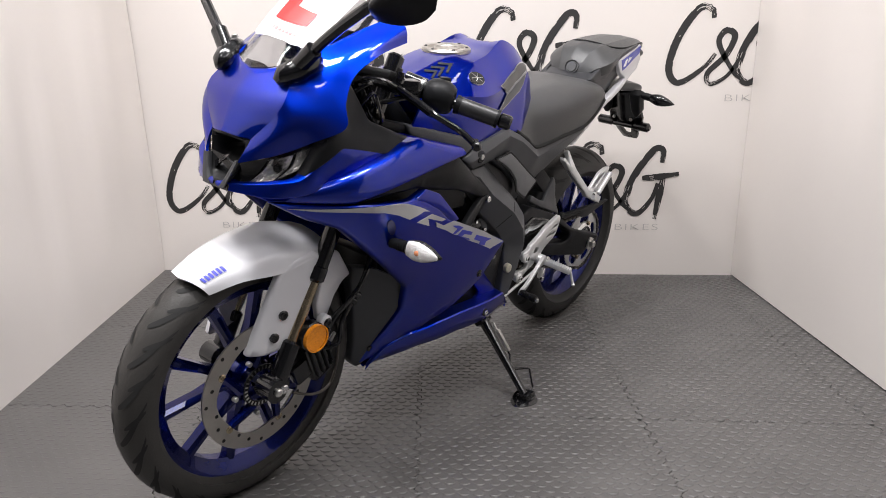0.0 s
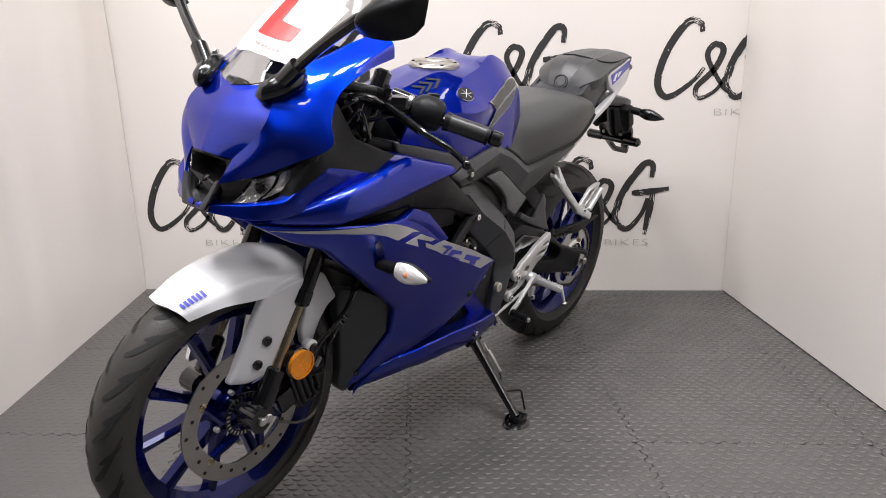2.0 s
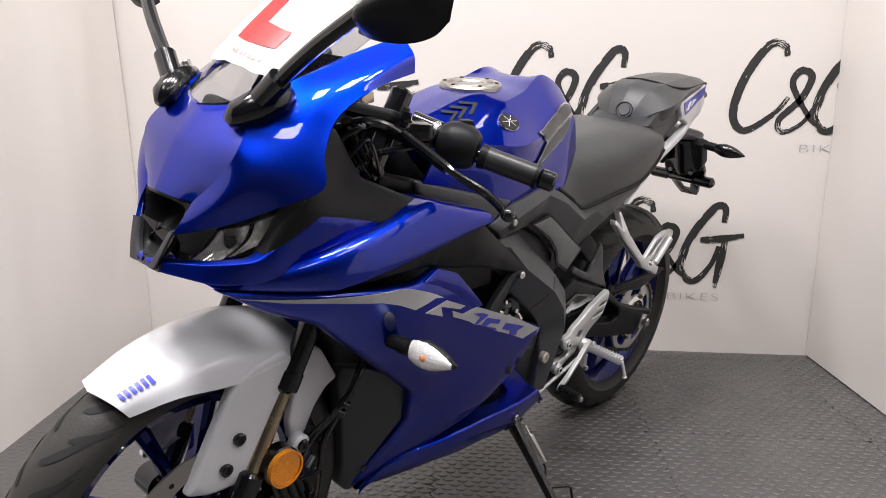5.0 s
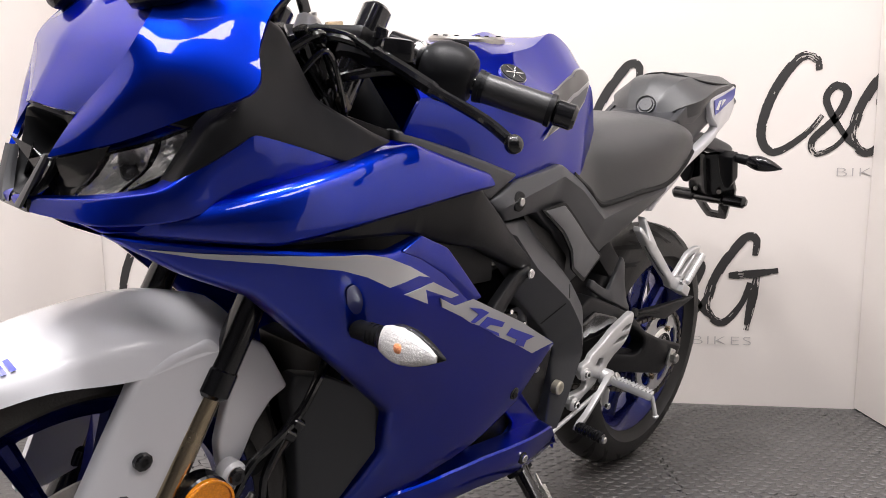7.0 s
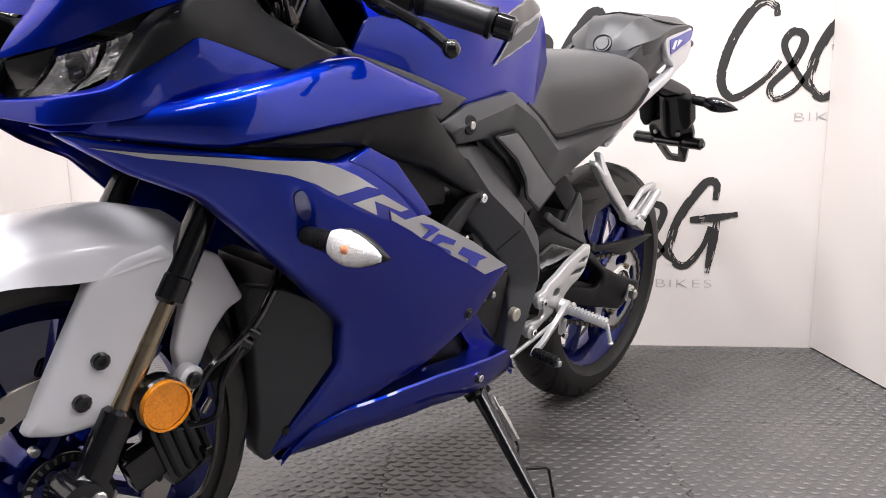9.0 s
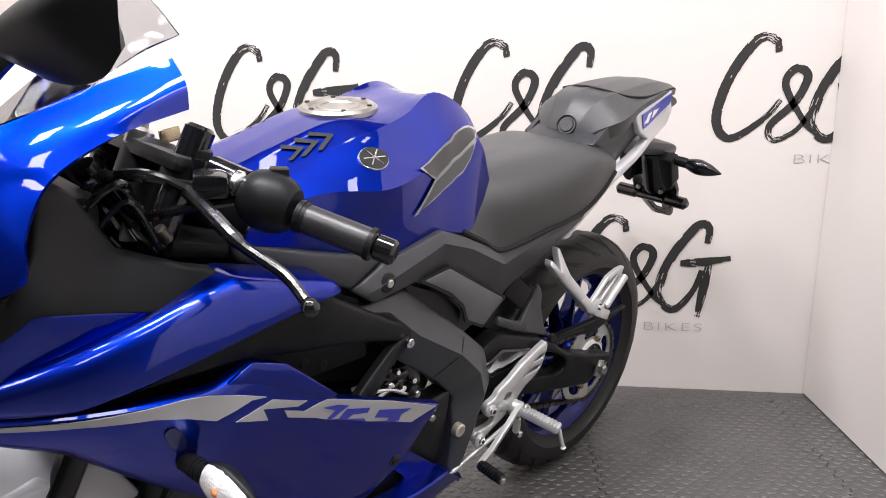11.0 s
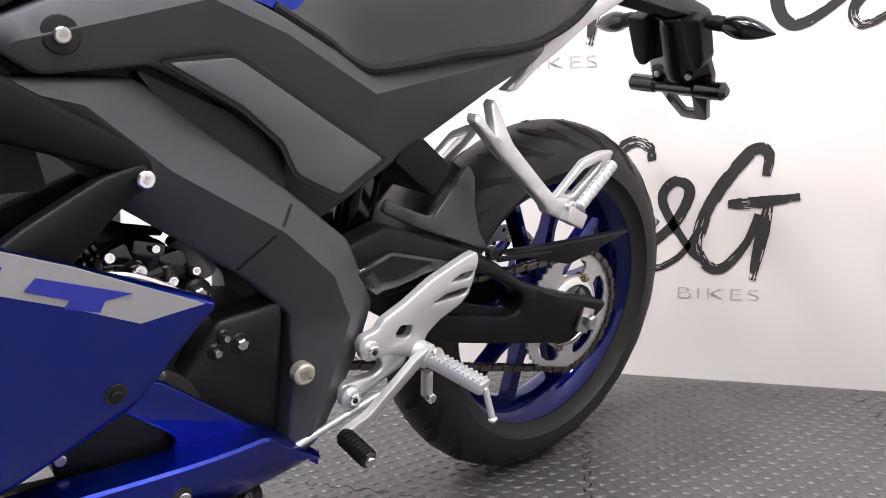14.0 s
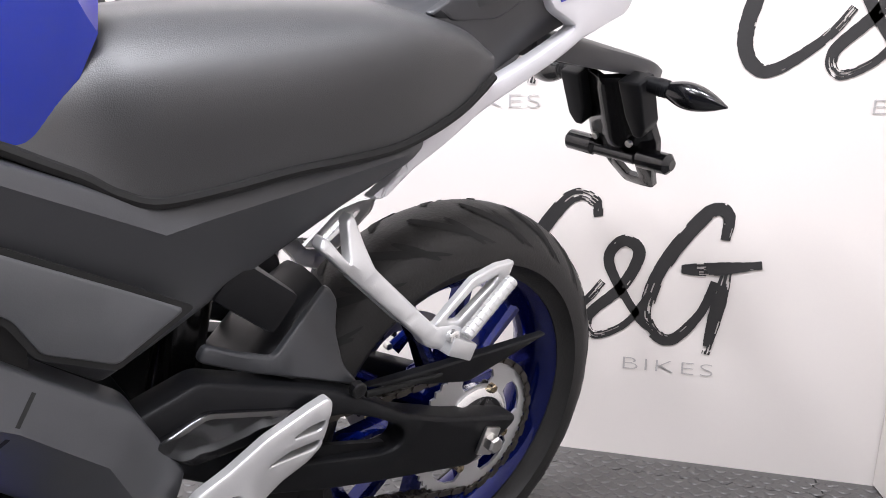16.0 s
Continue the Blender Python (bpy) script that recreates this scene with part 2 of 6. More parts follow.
def panel(outline, depth, thick=0.006, roll=0.008, cell=0.022, ease=0.008, lift=0.0, holes=(), crease=()):
    """A bodywork panel: an outline in x, z laid on the surface y = depth(x, z), with rolled edges and a thickness, and a sharp bend along a crease line."""
    loops, heads, tails = [], [], []
    for shape in (outline, *holes):
        pts = rounded(shape, ease) if ease else [Vector(p) for p in shape]
        line = []
        for i, p in enumerate(pts):
            q = pts[(i + 1) % len(pts)]
            n = max(1, int((q - p).length / (cell * 0.6)))
            line += [p.lerp(q, k / n) for k in range(n)]
        loops.append(np.array([(p.x, p.y) for p in line]))
    a = np.concatenate(loops)
    b = np.concatenate([np.roll(l, -1, 0) for l in loops])
    before = np.concatenate([np.roll(l, 1, 0) for l in loops])
    ab = b - a
    l2 = (ab ** 2).sum(1) + 1e-12

    def edge_gap(q):
        t = np.clip(((q - a) * ab).sum(1) / l2, 0, 1)
        return np.sqrt(((a + ab * t[:, None] - q) ** 2).sum(1)).min()

    def inside(q):
        c = (a[:, 1] > q[1]) != (b[:, 1] > q[1])
        x = a[:, 0] + (q[1] - a[:, 1]) / (ab[:, 1] + 1e-15) * ab[:, 0]
        return (c & (q[0] < x)).sum() % 2 == 1
    fold_a = np.array(crease[:-1], float).reshape(-1, 2)
    fold_ab = np.array(crease[1:], float).reshape(-1, 2) - fold_a

    def fold_gap(q):
        if not len(fold_a):
            return 1.0
        t = np.clip(((q - fold_a) * fold_ab).sum(1) / (fold_ab ** 2).sum(1), 0, 1)
        return np.sqrt(((fold_a + fold_ab * t[:, None] - q) ** 2).sum(1)).min()
    spots = [Vector(p) for p in a]
    rings = [roll * k for k in (0.12, 0.4, 1.0)] if roll else []
    tang = b - before
    tang /= np.linalg.norm(tang, axis=1)[:, None] + 1e-12
    inward = np.stack([-tang[:, 1], tang[:, 0]], 1)
    for d in rings:
        for p, nn in zip(a, inward):
            for q in (p + nn * d, p - nn * d):
                if inside(q) and edge_gap(q) > d * 0.93:
                    spots.append(Vector(q))
    reach = max(rings[-1] if rings else 0, 0) + cell * 0.4
    x0, x1, z0, z1 = a[:, 0].min(), a[:, 0].max(), a[:, 1].min(), a[:, 1].max()
    for i, x in enumerate(np.arange(x0, x1, cell)):
        for z in np.arange(z0 + (cell * 0.5 if i % 2 else 0), z1, cell):
            q = np.array((x, z))
            if inside(q) and edge_gap(q) > reach and fold_gap(q) > 0.009:
                spots.append(Vector(q))
    for p, q in zip(crease, crease[1:]):
        p, q = Vector(p), Vector(q)
        side = Vector((p.y - q.y, q.x - p.x)).normalized() * 0.0035
        n = max(1, int((q - p).length / (cell * 0.6)))
        for k in range(n + (q == Vector(crease[-1]))):
            for r in (p.lerp(q, k / n), p.lerp(q, k / n) + side, p.lerp(q, k / n) - side):
                if inside(np.array(r)) and edge_gap(np.array(r)) > roll * 1.15 + 0.001:
                    spots.append(r)
    links, start = [], 0
    for l in loops:
        links += [(start + i, start + (i + 1) % len(l)) for i in range(len(l))]
        start += len(l)
    verts, _, faces, *_ = delaunay_2d_cdt(spots, links, [], 0, 1e-6)
    faces = [f for f in faces if inside(sum((np.array(verts[i]) for i in f), np.zeros(2)) / len(f))]
    bm = bmesh.new()
    vs = []
    for p in verts:
        drop = 0.0
        if roll:
            d = edge_gap(np.array(p))
            if d < roll:
                k = 1 - d / roll
                drop = roll * (1 - math.sqrt(max(0, 1 - k * k)))
        vs.append(bm.verts.new((p.x, depth(p.x, p.y) + lift - drop, p.y)))
    for f in faces:
        bm.faces.new([vs[i] for i in f])
    for v in [v for v in bm.verts if not v.link_faces]:
        bm.verts.remove(v)
    r = bmesh.ops.extrude_face_region(bm, geom=bm.faces[:])
    for v in [g for g in r["geom"] if isinstance(g, bmesh.types.BMVert)]:
        v.co.y -= thick
    return bm


def ridged(base, line, top, slope):
    """The surface base with a ridge along a line of x, z points, falling off at a slope on both sides."""
    a = np.array(line[:-1], float)
    ab = np.array(line[1:], float) - a
    l2 = (ab ** 2).sum(1)

    def depth(x, z):
        q = np.array((x, z))
        t = np.clip(((q - a) * ab).sum(1) / l2, 0, 1)
        d = np.sqrt(((a + ab * t[:, None] - q) ** 2).sum(1)).min()
        return base(x, z) + top - slope * d
    return depth


def circle(x, z, r, n=20, ry=None, turn=0.0):
    return [(x + r * math.cos(2 * math.pi * k / n + turn), z + (ry or r) * math.sin(2 * math.pi * k / n + turn)) for k in range(n)]


def flat(y):
    return lambda x, z: y


def revolve(profile, centre, n=64):
    """A ring turned about the y axis through centre; profile of (radius, y)."""
    bm = bmesh.new()
    c = Vector(centre)
    rings = []
    for k in range(n):
        a = 2 * math.pi * k / n
        rings.append([bm.verts.new(c + Vector((r * math.cos(a), y, r * math.sin(a)))) for r, y in profile])
    m = len(profile)
    for k in range(n):
        p, q = rings[k], rings[(k + 1) % n]
        for i in range(m):
            j = (i + 1) % m
            bm.faces.new((p[i], p[j], q[j], q[i]))
    return bm


def bolt(c, d, r=0.008, h=0.006, n=10):
    """A bolt head with a hollow at c that points along d."""
    bm = bmesh.new()
    c, d = Vector(c), Vector(d).normalized()
    tube(bm, [c - d * h, c, c + d * h * 0.7, c + d * h, c + d * h, c + d * h * 0.3], [r, r, r, r * 0.8, r * 0.5, r * 0.45], n)
    return bm


# ---- the room ----
BACK, LEFT, RIGHT = 3.175, -1.28, 1.156


def wall(name, a, b, height, mat, label, thick=0.05, base=0.0, lean=0.0, slack=0.0):
    """A wall along a to b, its thickness on the right hand side, seen from above."""
    bm = bmesh.new()
    a, b = Vector((*a, 0)), Vector((*b, 0))
    d = (b - a).normalized()
    out = Vector((d.y, -d.x, 0))
    n, m = 56, 26
    rows = []
    for off in (0, thick):
        grid = []
        for i in range(n + 1):
            line = []
            for k in range(m + 1):
                z = base + (height - base) * k / m
                p = a + (b - a) * i / n
                sag = slack * math.sin(min(k / 6, 1) * math.pi / 2) * (noise.noise((p.x * 3.4 + p.y * 3.4, z * 0.8, 2.0)) + 0.5 * noise.noise((p.x * 9 + p.y * 9, z * 1.7, 7.0)))
                line.append(bm.verts.new(p + out * (off + lean * z / height + sag) + Vector((0, 0, z))))
            grid.append(line)
        rows.append(grid)
    f, g = rows
    for i in range(n):
        for k in range(m):
            bm.faces.new((f[i][k], f[i + 1][k], f[i + 1][k + 1], f[i][k + 1]))
            bm.faces.new((g[i][k], g[i][k + 1], g[i + 1][k + 1], g[i + 1][k]))
        for z in (0, m):
            bm.faces.new((f[i][z], f[i + 1][z], g[i + 1][z], g[i][z]))
    for i in (0, n):
        for k in range(m):
            bm.faces.new((f[i][k], f[i][k + 1], g[i][k + 1], g[i][k]))
    ob = part(name, bm, mat, None, label)
    return tagged(ob, kind="structure", category="wall")


wall("wall_back", (1.35, BACK), (-1.40, BACK), 2.3, VINYL, "white vinyl banner wall printed with black brush marks")
wall("wall_left", (LEFT - 0.003, BACK - 0.004), (-1.115, 0.75), 2.3, CURTAIN, "plain white vinyl curtain wall of the booth", lean=0.04, slack=0.018)
wall("wall_right", (1.405, 0.95), (RIGHT + 0.008, BACK - 0.004), 2.3, CURTAIN, "plain white vinyl curtain wall of the booth", base=0.006, lean=0.03, slack=0.012)

bm = bmesh.new()
box(bm, (0, 0.4, -0.05), (7, 6.4, 0.08))
tagged(part("ground", bm, ROOM, None, "plain grey concrete ground under the mats"), kind="structure", category="ground")
# ceiling out of view, added for bounce and for reflections in the blue tops
bm = bmesh.new()
box(bm, (0, 0.4, ROOF + 0.03), (7, 6.4, 0.06))
tagged(part("ceiling", bm, PLASTER, None, "unseen grey ceiling added to close the room and bounce light"), kind="structure", category="ceiling")
# unseen outer walls, added and kept dark so the paintwork reflects a dark room
for nm, c, s in (("wall_south", (0, -2.8, ROOF / 2), (7, 0.1, ROOF)), ("wall_west", (-3.5, 0.4, ROOF / 2), (0.1, 6.3, ROOF)),
                 ("wall_east", (3.5, 0.4, ROOF / 2), (0.1, 6.3, ROOF)), ("wall_north", (0, 3.6, ROOF / 2), (6.9, 0.1, ROOF))):
    bm = bmesh.new()
    box(bm, c, s)
    tagged(part(nm, bm, ROOM, None, "unseen dark wall added to close the room"), kind="structure", category="wall")

floor = tagged(new("floor"), "dark grey interlocking rubber floor mats with raised studs", "floor", kind="structure")
TILE, SKEW = 0.595, -0.085
TEETH = 14
edge = [((k + q) / TEETH * TILE, h) for k in range(TEETH) for q, h in ((0.08, 0.0), (0.32, 0.011), (0.58, 0.011), (0.82, 0.0))]
g = 0.0015
ring = [(x, y + g) for x, y in edge] + [(TILE - g + y, x) for x, y in edge]
ring += [(x, TILE - g + y) for x, y in reversed(edge)] + [(y + g, x) for x, y in reversed(edge)]
bm = bmesh.new()
face = bm.faces.new([bm.verts.new((x + SKEW * y, y, 0.0)) for x, y in ring])
r = bmesh.ops.extrude_face_region(bm, geom=[face])
for v in [q for q in r["geom"] if isinstance(q, bmesh.types.BMVert)]:
    v.co.z -= 0.009
bmesh.ops.triangulate(bm, faces=[q for q in bm.faces if len(q.verts) > 4])
tile_mesh = finish("tile", bm, MAT)
for i in range(-4, 5):
    for j in range(-6, 2):
        ob = new("tile", tile_mesh)
        ob.parent = floor
        ob.location = (-0.085 + i * TILE + SKEW * j * TILE, 2.51 + j * TILE, 0)

studs, stud_faces = [], []
row, y = 0, 0.55
while y < 3.16:
    x = -1.24 + (0.0175 if row % 2 else 0)
    while x < 1.36:
        turn = 0.25 * noise.noise((x * 9, y * 9, 0))
        base = len(studs)
        worn = 0.30 + 0.70 * min(1, max(0, (x + 0.5 + 0.2 * noise.noise((x * 3, y * 3, 5))) / 0.25))
        for k in range(6):
            a = -1.1 + 2.2 * k / 5
            px, py = 0.0150 * math.sin(a), 0.0125 * (1 - math.cos(a)) - 0.003
            thick, high = 0.0034 * math.cos(a * 1.1), (0.0006 + 0.0022 * math.cos(a * 1.1)) * worn
            for q, h in ((-1, 0.0), (-0.35, 1.0), (0.35, 1.0), (1, 0.0)):
                ux, uy = px, py + q * thick
                studs.append((x + ux - turn * uy, y + uy + turn * ux, 0.0002 + h * high))
        for k in range(5):
            o = base + 4 * k
            stud_faces += [(o + i, o + 4 + i, o + 5 + i, o + 1 + i) for i in range(3)]
        x += 0.035
    y += 0.0205
    row += 1
stud_mesh = bpy.data.meshes.new("floor_studs")
stud_mesh.from_pydata(studs, [], stud_faces)
stud_mesh.shade_smooth()
stud_mesh.materials.append(MAT)
tagged(new("floor_studs", stud_mesh), "raised crescent studs of the dark rubber mats", "floor", kind="stuff")

# ---- brush marks on the back wall ----


def brush(bm, pts, width, y, seed):
    """A brush stroke along points x, z: bristle lines side by side that run dry in places, narrowing at both ends."""
    line = spline([(p[0], 0, p[1]) for p in pts], 16)
    n, lanes = len(line), 11
    rows = []
    for i, p in enumerate(line):
        d = (line[min(i + 1, n - 1)] - line[max(i - 1, 0)]).normalized()
        side_way = Vector((-d.z, 0, d.x))
        t = i / (n - 1)
        w = width * (0.62 + 0.42 * math.sin(math.pi * min(t * 1.15, 1)))
        row = []
        for k in range(lanes + 1):
            q = k / lanes - 0.5
            q += (0.05 if k in (0, lanes) else 0.012) * noise.noise((p.x * 130, p.z * 130, seed + k))
            row.append(bm.verts.new((p.x + side_way.x * w * q, y, p.z + side_way.z * w * q)))
        rows.append(row)
    for i, (a, b) in enumerate(zip(rows, rows[1:])):
        t = i / n
        for k in range(lanes):
            dry = noise.noise((k * 3.7 + seed * 9, i * 0.16, seed))
            limit = 0.62 - 0.55 * max(0, math.sin(2.6 * math.pi * t + seed)) ** 3 - (0.12 if k in (0, lanes - 1) else 0)
            if dry < limit:
                bm.faces.new((a[k], a[k + 1], b[k + 1], b[k]))


bpy.context.view_layer.update()
word = bpy.data.curves.new("lettering", "FONT")
word.body, word.size, word.space_character, word.offset, word.extrude = "BIKES", 1.0, 1.12, -0.022, 0.0
word_ob = bpy.data.objects.new("lettering", word)
scene.collection.objects.link(word_ob)
word_mesh = bpy.data.meshes.new_from_object(word_ob.evaluated_get(bpy.context.evaluated_depsgraph_get()))
bpy.data.objects.remove(word_ob)
wide = max(v.co.x for v in word_mesh.vertices) - min(v.co.x for v in word_mesh.vertices)
tall = max(v.co.y for v in word_mesh.vertices)
low = min(v.co.x for v in word_mesh.vertices)
for v in word_mesh.vertices:
    v.co = Vector(((v.co.x - low) / wide * 0.176, -0.0005, 0.002 + v.co.y / tall * 0.026))
word_mesh.materials.append(THIN)


def wall_mark(x, z):
    mark = tagged(new("printed_mark"), "large black brush-stroke mark printed on the banner", "print", "brush marks on the banner", "structure")
    mark.location = (x, BACK - 0.0015, z)
    for depth, (w, pts) in enumerate(((0.028, ((-0.066, 0.318), (-0.075, 0.35), (-0.125, 0.353), (-0.195, 0.25), (-0.225, 0.13), (-0.185, 0.075), (-0.10, 0.125), (-0.05, 0.185))),
                   (0.023, ((0.065, 0.085), (0.02, 0.12), (-0.04, 0.225), (-0.015, 0.272), (0.018, 0.25), (-0.01, 0.18), (-0.075, 0.11), (-0.06, 0.07), (0.0, 0.10), (0.045, 0.17))),
                   (0.028, ((0.176, 0.285), (0.178, 0.335), (0.14, 0.335), (0.065, 0.225), (0.04, 0.12), (0.085, 0.072), (0.14, 0.13), (0.165, 0.20))),
                   (0.026, ((0.10, 0.222), (0.16, 0.226), (0.247, 0.24))), (0.027, ((0.185, 0.225), (0.172, 0.14), (0.158, 0.05))))):
        bm = bmesh.new()
        brush(bm, pts, w, -0.0005 * depth, depth * 1.7)
        part("stroke", bm, INK, mark)
    ob = new("lettering", word_mesh)
    ob.parent = mark


for k in range(-2, 1):
    wall_mark(1.074 + 0.770 * k, 0.720)
for k in range(-2, 1):
    wall_mark(0.672 + 0.836 * k, 0.193)

# ---- the motorcycle: x ahead from the rear axle, y to its left, z up ----
bike = tagged(new("motorcycle"), "blue sports motorcycle with white mudguard on its side stand", "motorcycle")
bike.matrix_basis = Matrix.Translation((0.378, 2.686, 0)) @ Matrix.Rotation(radians(-125.2), 4, "Z") @ Matrix.Rotation(radians(-7.5), 4, "X")
FRONT, REAR = Vector((1.356, 0, 0.289)), Vector((-0.010, -0.019, 0.311))


def wheel(name, c, radius, width, label, ri=0.224):
    hub = tagged(new(name), label)
    hub.parent = bike
    w = width / 2
    prof = []
    for k in range(-8, 9):
        a = k / 8 * radians(84)
        prof.append((radius - w * 0.86 * (1 - math.cos(a)), w * math.sin(a)))
    prof = prof + [(radius - w * 1.02, w * 0.985), (ri + 0.014, w * 0.80), (ri, w * 0.72), (ri, -w * 0.72), (ri + 0.014, -w * 0.80), (radius - w * 1.02, -w * 0.985)]
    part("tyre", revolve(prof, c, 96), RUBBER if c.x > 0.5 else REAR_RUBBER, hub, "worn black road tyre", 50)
    rw = w * 0.74
    rim = [(ri + 0.014, rw), (ri + 0.014, rw - 0.006), (ri, rw - 0.010), (ri - 0.016, rw - 0.022), (ri - 0.020, 0), (ri - 0.016, -rw + 0.022), (ri, -rw + 0.010), (ri + 0.014, -rw + 0.006), (ri + 0.014, -rw),
           (ri + 0.005, -rw), (ri - 0.010, -rw + 0.012), (ri - 0.030, -0.012), (ri - 0.030, 0.012), (ri - 0.010, rw - 0.012), (ri + 0.005, rw)]
    part("rim", revolve(rim, c, 80), RIM_BLUE, hub, "blue painted cast rim", 40)
    for k in range(10):
        a = 2 * math.pi * (k // 2) / 5 + (0.14 if k % 2 else -0.14) + 0.2
        b = 2 * math.pi * (k // 2) / 5 + (0.30 if k % 2 else -0.30) + 0.2
        bm = bmesh.new()
        p0 = c + Vector((math.cos(a) * 0.035, 0, math.sin(a) * 0.035))
        p1 = c + Vector((math.cos(b) * 0.205, 0, math.sin(b) * 0.205))
        d = (p1 - p0).normalized()
        s = Vector((-d.z, 0, d.x))
        vs = []
        for p, wy, wz in ((p0, 0.028, 0.012), (p0.lerp(p1, 0.5), 0.017, 0.009), (p1, 0.016, 0.013)):
            vs.append([bm.verts.new(p + s * wz * i + Vector((0, wy * j, 0))) for i, j in ((-1, -0.6), (-0.4, -1), (0.4, -1), (1, -0.6), (1, 0.6), (0.4, 1), (-0.4, 1), (-1, 0.6))])
        for q, r2 in zip(vs, vs[1:]):
            for i in range(8):
                bm.faces.new((q[i], q[(i + 1) % 8], r2[(i + 1) % 8], r2[i]))
        bm.faces.new(vs[0])
        bm.faces.new(vs[-1][::-1])
        part("spoke", bm, RIM_BLUE, hub)
    part("hub", revolve([(0.052, 0.03), (0.045, 0.045), (0.012, 0.045), (0.012, -0.045), (0.045, -0.045), (0.052, -0.03)], c, 32), RIM_BLUE, hub)
    # curved tread grooves, darker than the worn crown
    for sgn, first, span, sweep, bend, wide, count in ((-1, 8, 64, 0.12, 0.24, 0.0110, 22), (1, 8, 64, 0.12, 0.24, 0.0110, 22), (-1, 26, 46, 0.10, 0.05, 0.0075, 22), (1, 26, 46, 0.10, 0.05, 0.0075, 22)):
        bm = bmesh.new()
        rows = []
        for q in range(9):
            t = q / 8
            ang = radians(first + span * t)
            rr = radius - w * 0.86 * (1 - math.cos(ang)) + 0.0013
            aa, hw = bend * t * t + sweep * t, wide * math.sin(math.pi * (0.06 + 0.86 * t)) ** 0.7 / radius
            rows.append([bm.verts.new((rr * math.cos(aa + h), sgn * w * math.sin(ang), rr * math.sin(aa + h))) for h in (-hw, hw)])
        for p, q in zip(rows, rows[1:]):
            bm.faces.new((p[0], p[1], q[1], q[0]))
        groove = finish("tread_groove", bm, GROOVE)
        shift = (0.5 if sgn > 0 else 0) + (0.5 if count == 22 and first > 20 else 0)
        for k in range(count):
            ob = new("tread_groove", groove)
            ob.parent = hub
            ob.matrix_basis = Matrix.Translation(c) @ Matrix.Rotation(-2 * math.pi * (k + shift) / count, 4, "Y")
    return hub


front_wheel = wheel("front_wheel", FRONT, 0.289, 0.106, "front wheel with blue rim and steel brake disc")
rear_wheel = wheel("rear_wheel", REAR, 0.309, 0.140, "rear wheel with blue rim and chain sprocket", 0.216)


def disc(c, y, ro, ri, wheel_ob, holes=24):
    bm = bmesh.new()
    n = 72
    rings = []
    for yy in (y - 0.002, y + 0.002):
        rings.append([[bm.verts.new(c + Vector((rr * math.cos(2 * math.pi * k / n), yy, rr * math.sin(2 * math.pi * k / n)))) for rr in (ri * (1 + 0.03 * math.cos(5 * 2 * math.pi * k / n)), ro)] for k in range(n)])
    for k in range(n):
        q = (k + 1) % n
        a, b = rings
        bm.faces.new((a[k][0], a[k][1], a[q][1], a[q][0]))
        bm.faces.new((b[k][0], b[q][0], b[q][1], b[k][1]))
        for e in (0, 1):
            bm.faces.new((a[k][e], a[q][e], b[q][e], b[k][e]))
    ob = part("brake_disc", bm, DISCM, wheel_ob, "drilled steel brake disc")
    bm = bmesh.new()
    tube(bm, [Vector((0, -0.0026, 0)), Vector((0, 0.0026, 0))], 0.0042, 8)
    hole_mesh = finish("drill_hole", bm, GROOVE)
    for k in range(holes):
        a = 2 * math.pi * k / holes
        rr = ro - 0.010 - 0.010 * (k % 3)
        ob = new("drill_hole", hole_mesh)
        ob.parent = wheel_ob
        ob.location = c + Vector((rr * math.cos(a), y, rr * math.sin(a)))
    for k in range(5):
        a = 2 * math.pi * k / 5 + 0.5
        bm = bmesh.new()
        tube(bm, [c + Vector((math.cos(a - 0.5) * 0.05, y - 0.006, math.sin(a - 0.5) * 0.05)), c + Vector((math.cos(a) * (ri - 0.002), y - 0.003, math.sin(a) * (ri - 0.002)))], [0.012, 0.009], 8)
        part("disc_carrier", bm, RIM_BLUE, wheel_ob)
        p = c + Vector((math.cos(a) * (ri + 0.003), y, math.sin(a) * (ri + 0.003)))
        part("disc_bolt", bolt(p, (0, 1, 0), 0.009, 0.004), GOLD, wheel_ob)
        p = c + Vector((math.cos(a + 0.6) * 0.066, y, math.sin(a + 0.6) * 0.066))
        part("disc_bolt", bolt(p, (0, 1, 0), 0.006, 0.005), STEEL, wheel_ob)


disc(FRONT, 0.062, 0.146, 0.108, front_wheel)
part("sensor_ring", revolve([(0.048, 0.064), (0.048, 0.067), (0.036, 0.067), (0.036, 0.064)], FRONT, 48), DARK, front_wheel)
bm = bmesh.new()
box(bm, (0, 0, 0), (0.007, 0.004, 0.0034))
slot_mesh = finish("ring_slot", bm, STEEL)
for k in range(28):
    ob = new("ring_slot", slot_mesh)
    ob.parent = front_wheel
    a = 2 * math.pi * k / 28
    ob.matrix_basis = Matrix.Translation(FRONT + Vector((0.042 * math.cos(a), 0.0660, 0.042 * math.sin(a)))) @ Matrix.Rotation(-a, 4, "Y")
disc(REAR, -0.085, 0.11, 0.08, rear_wheel)

# front fork, mudguard and brake
RAKE = Vector((-0.42, 0, 0.907)).normalized()


def fork_at(s, y):
    return Vector((1.345, y, 0.30)) + RAKE * s


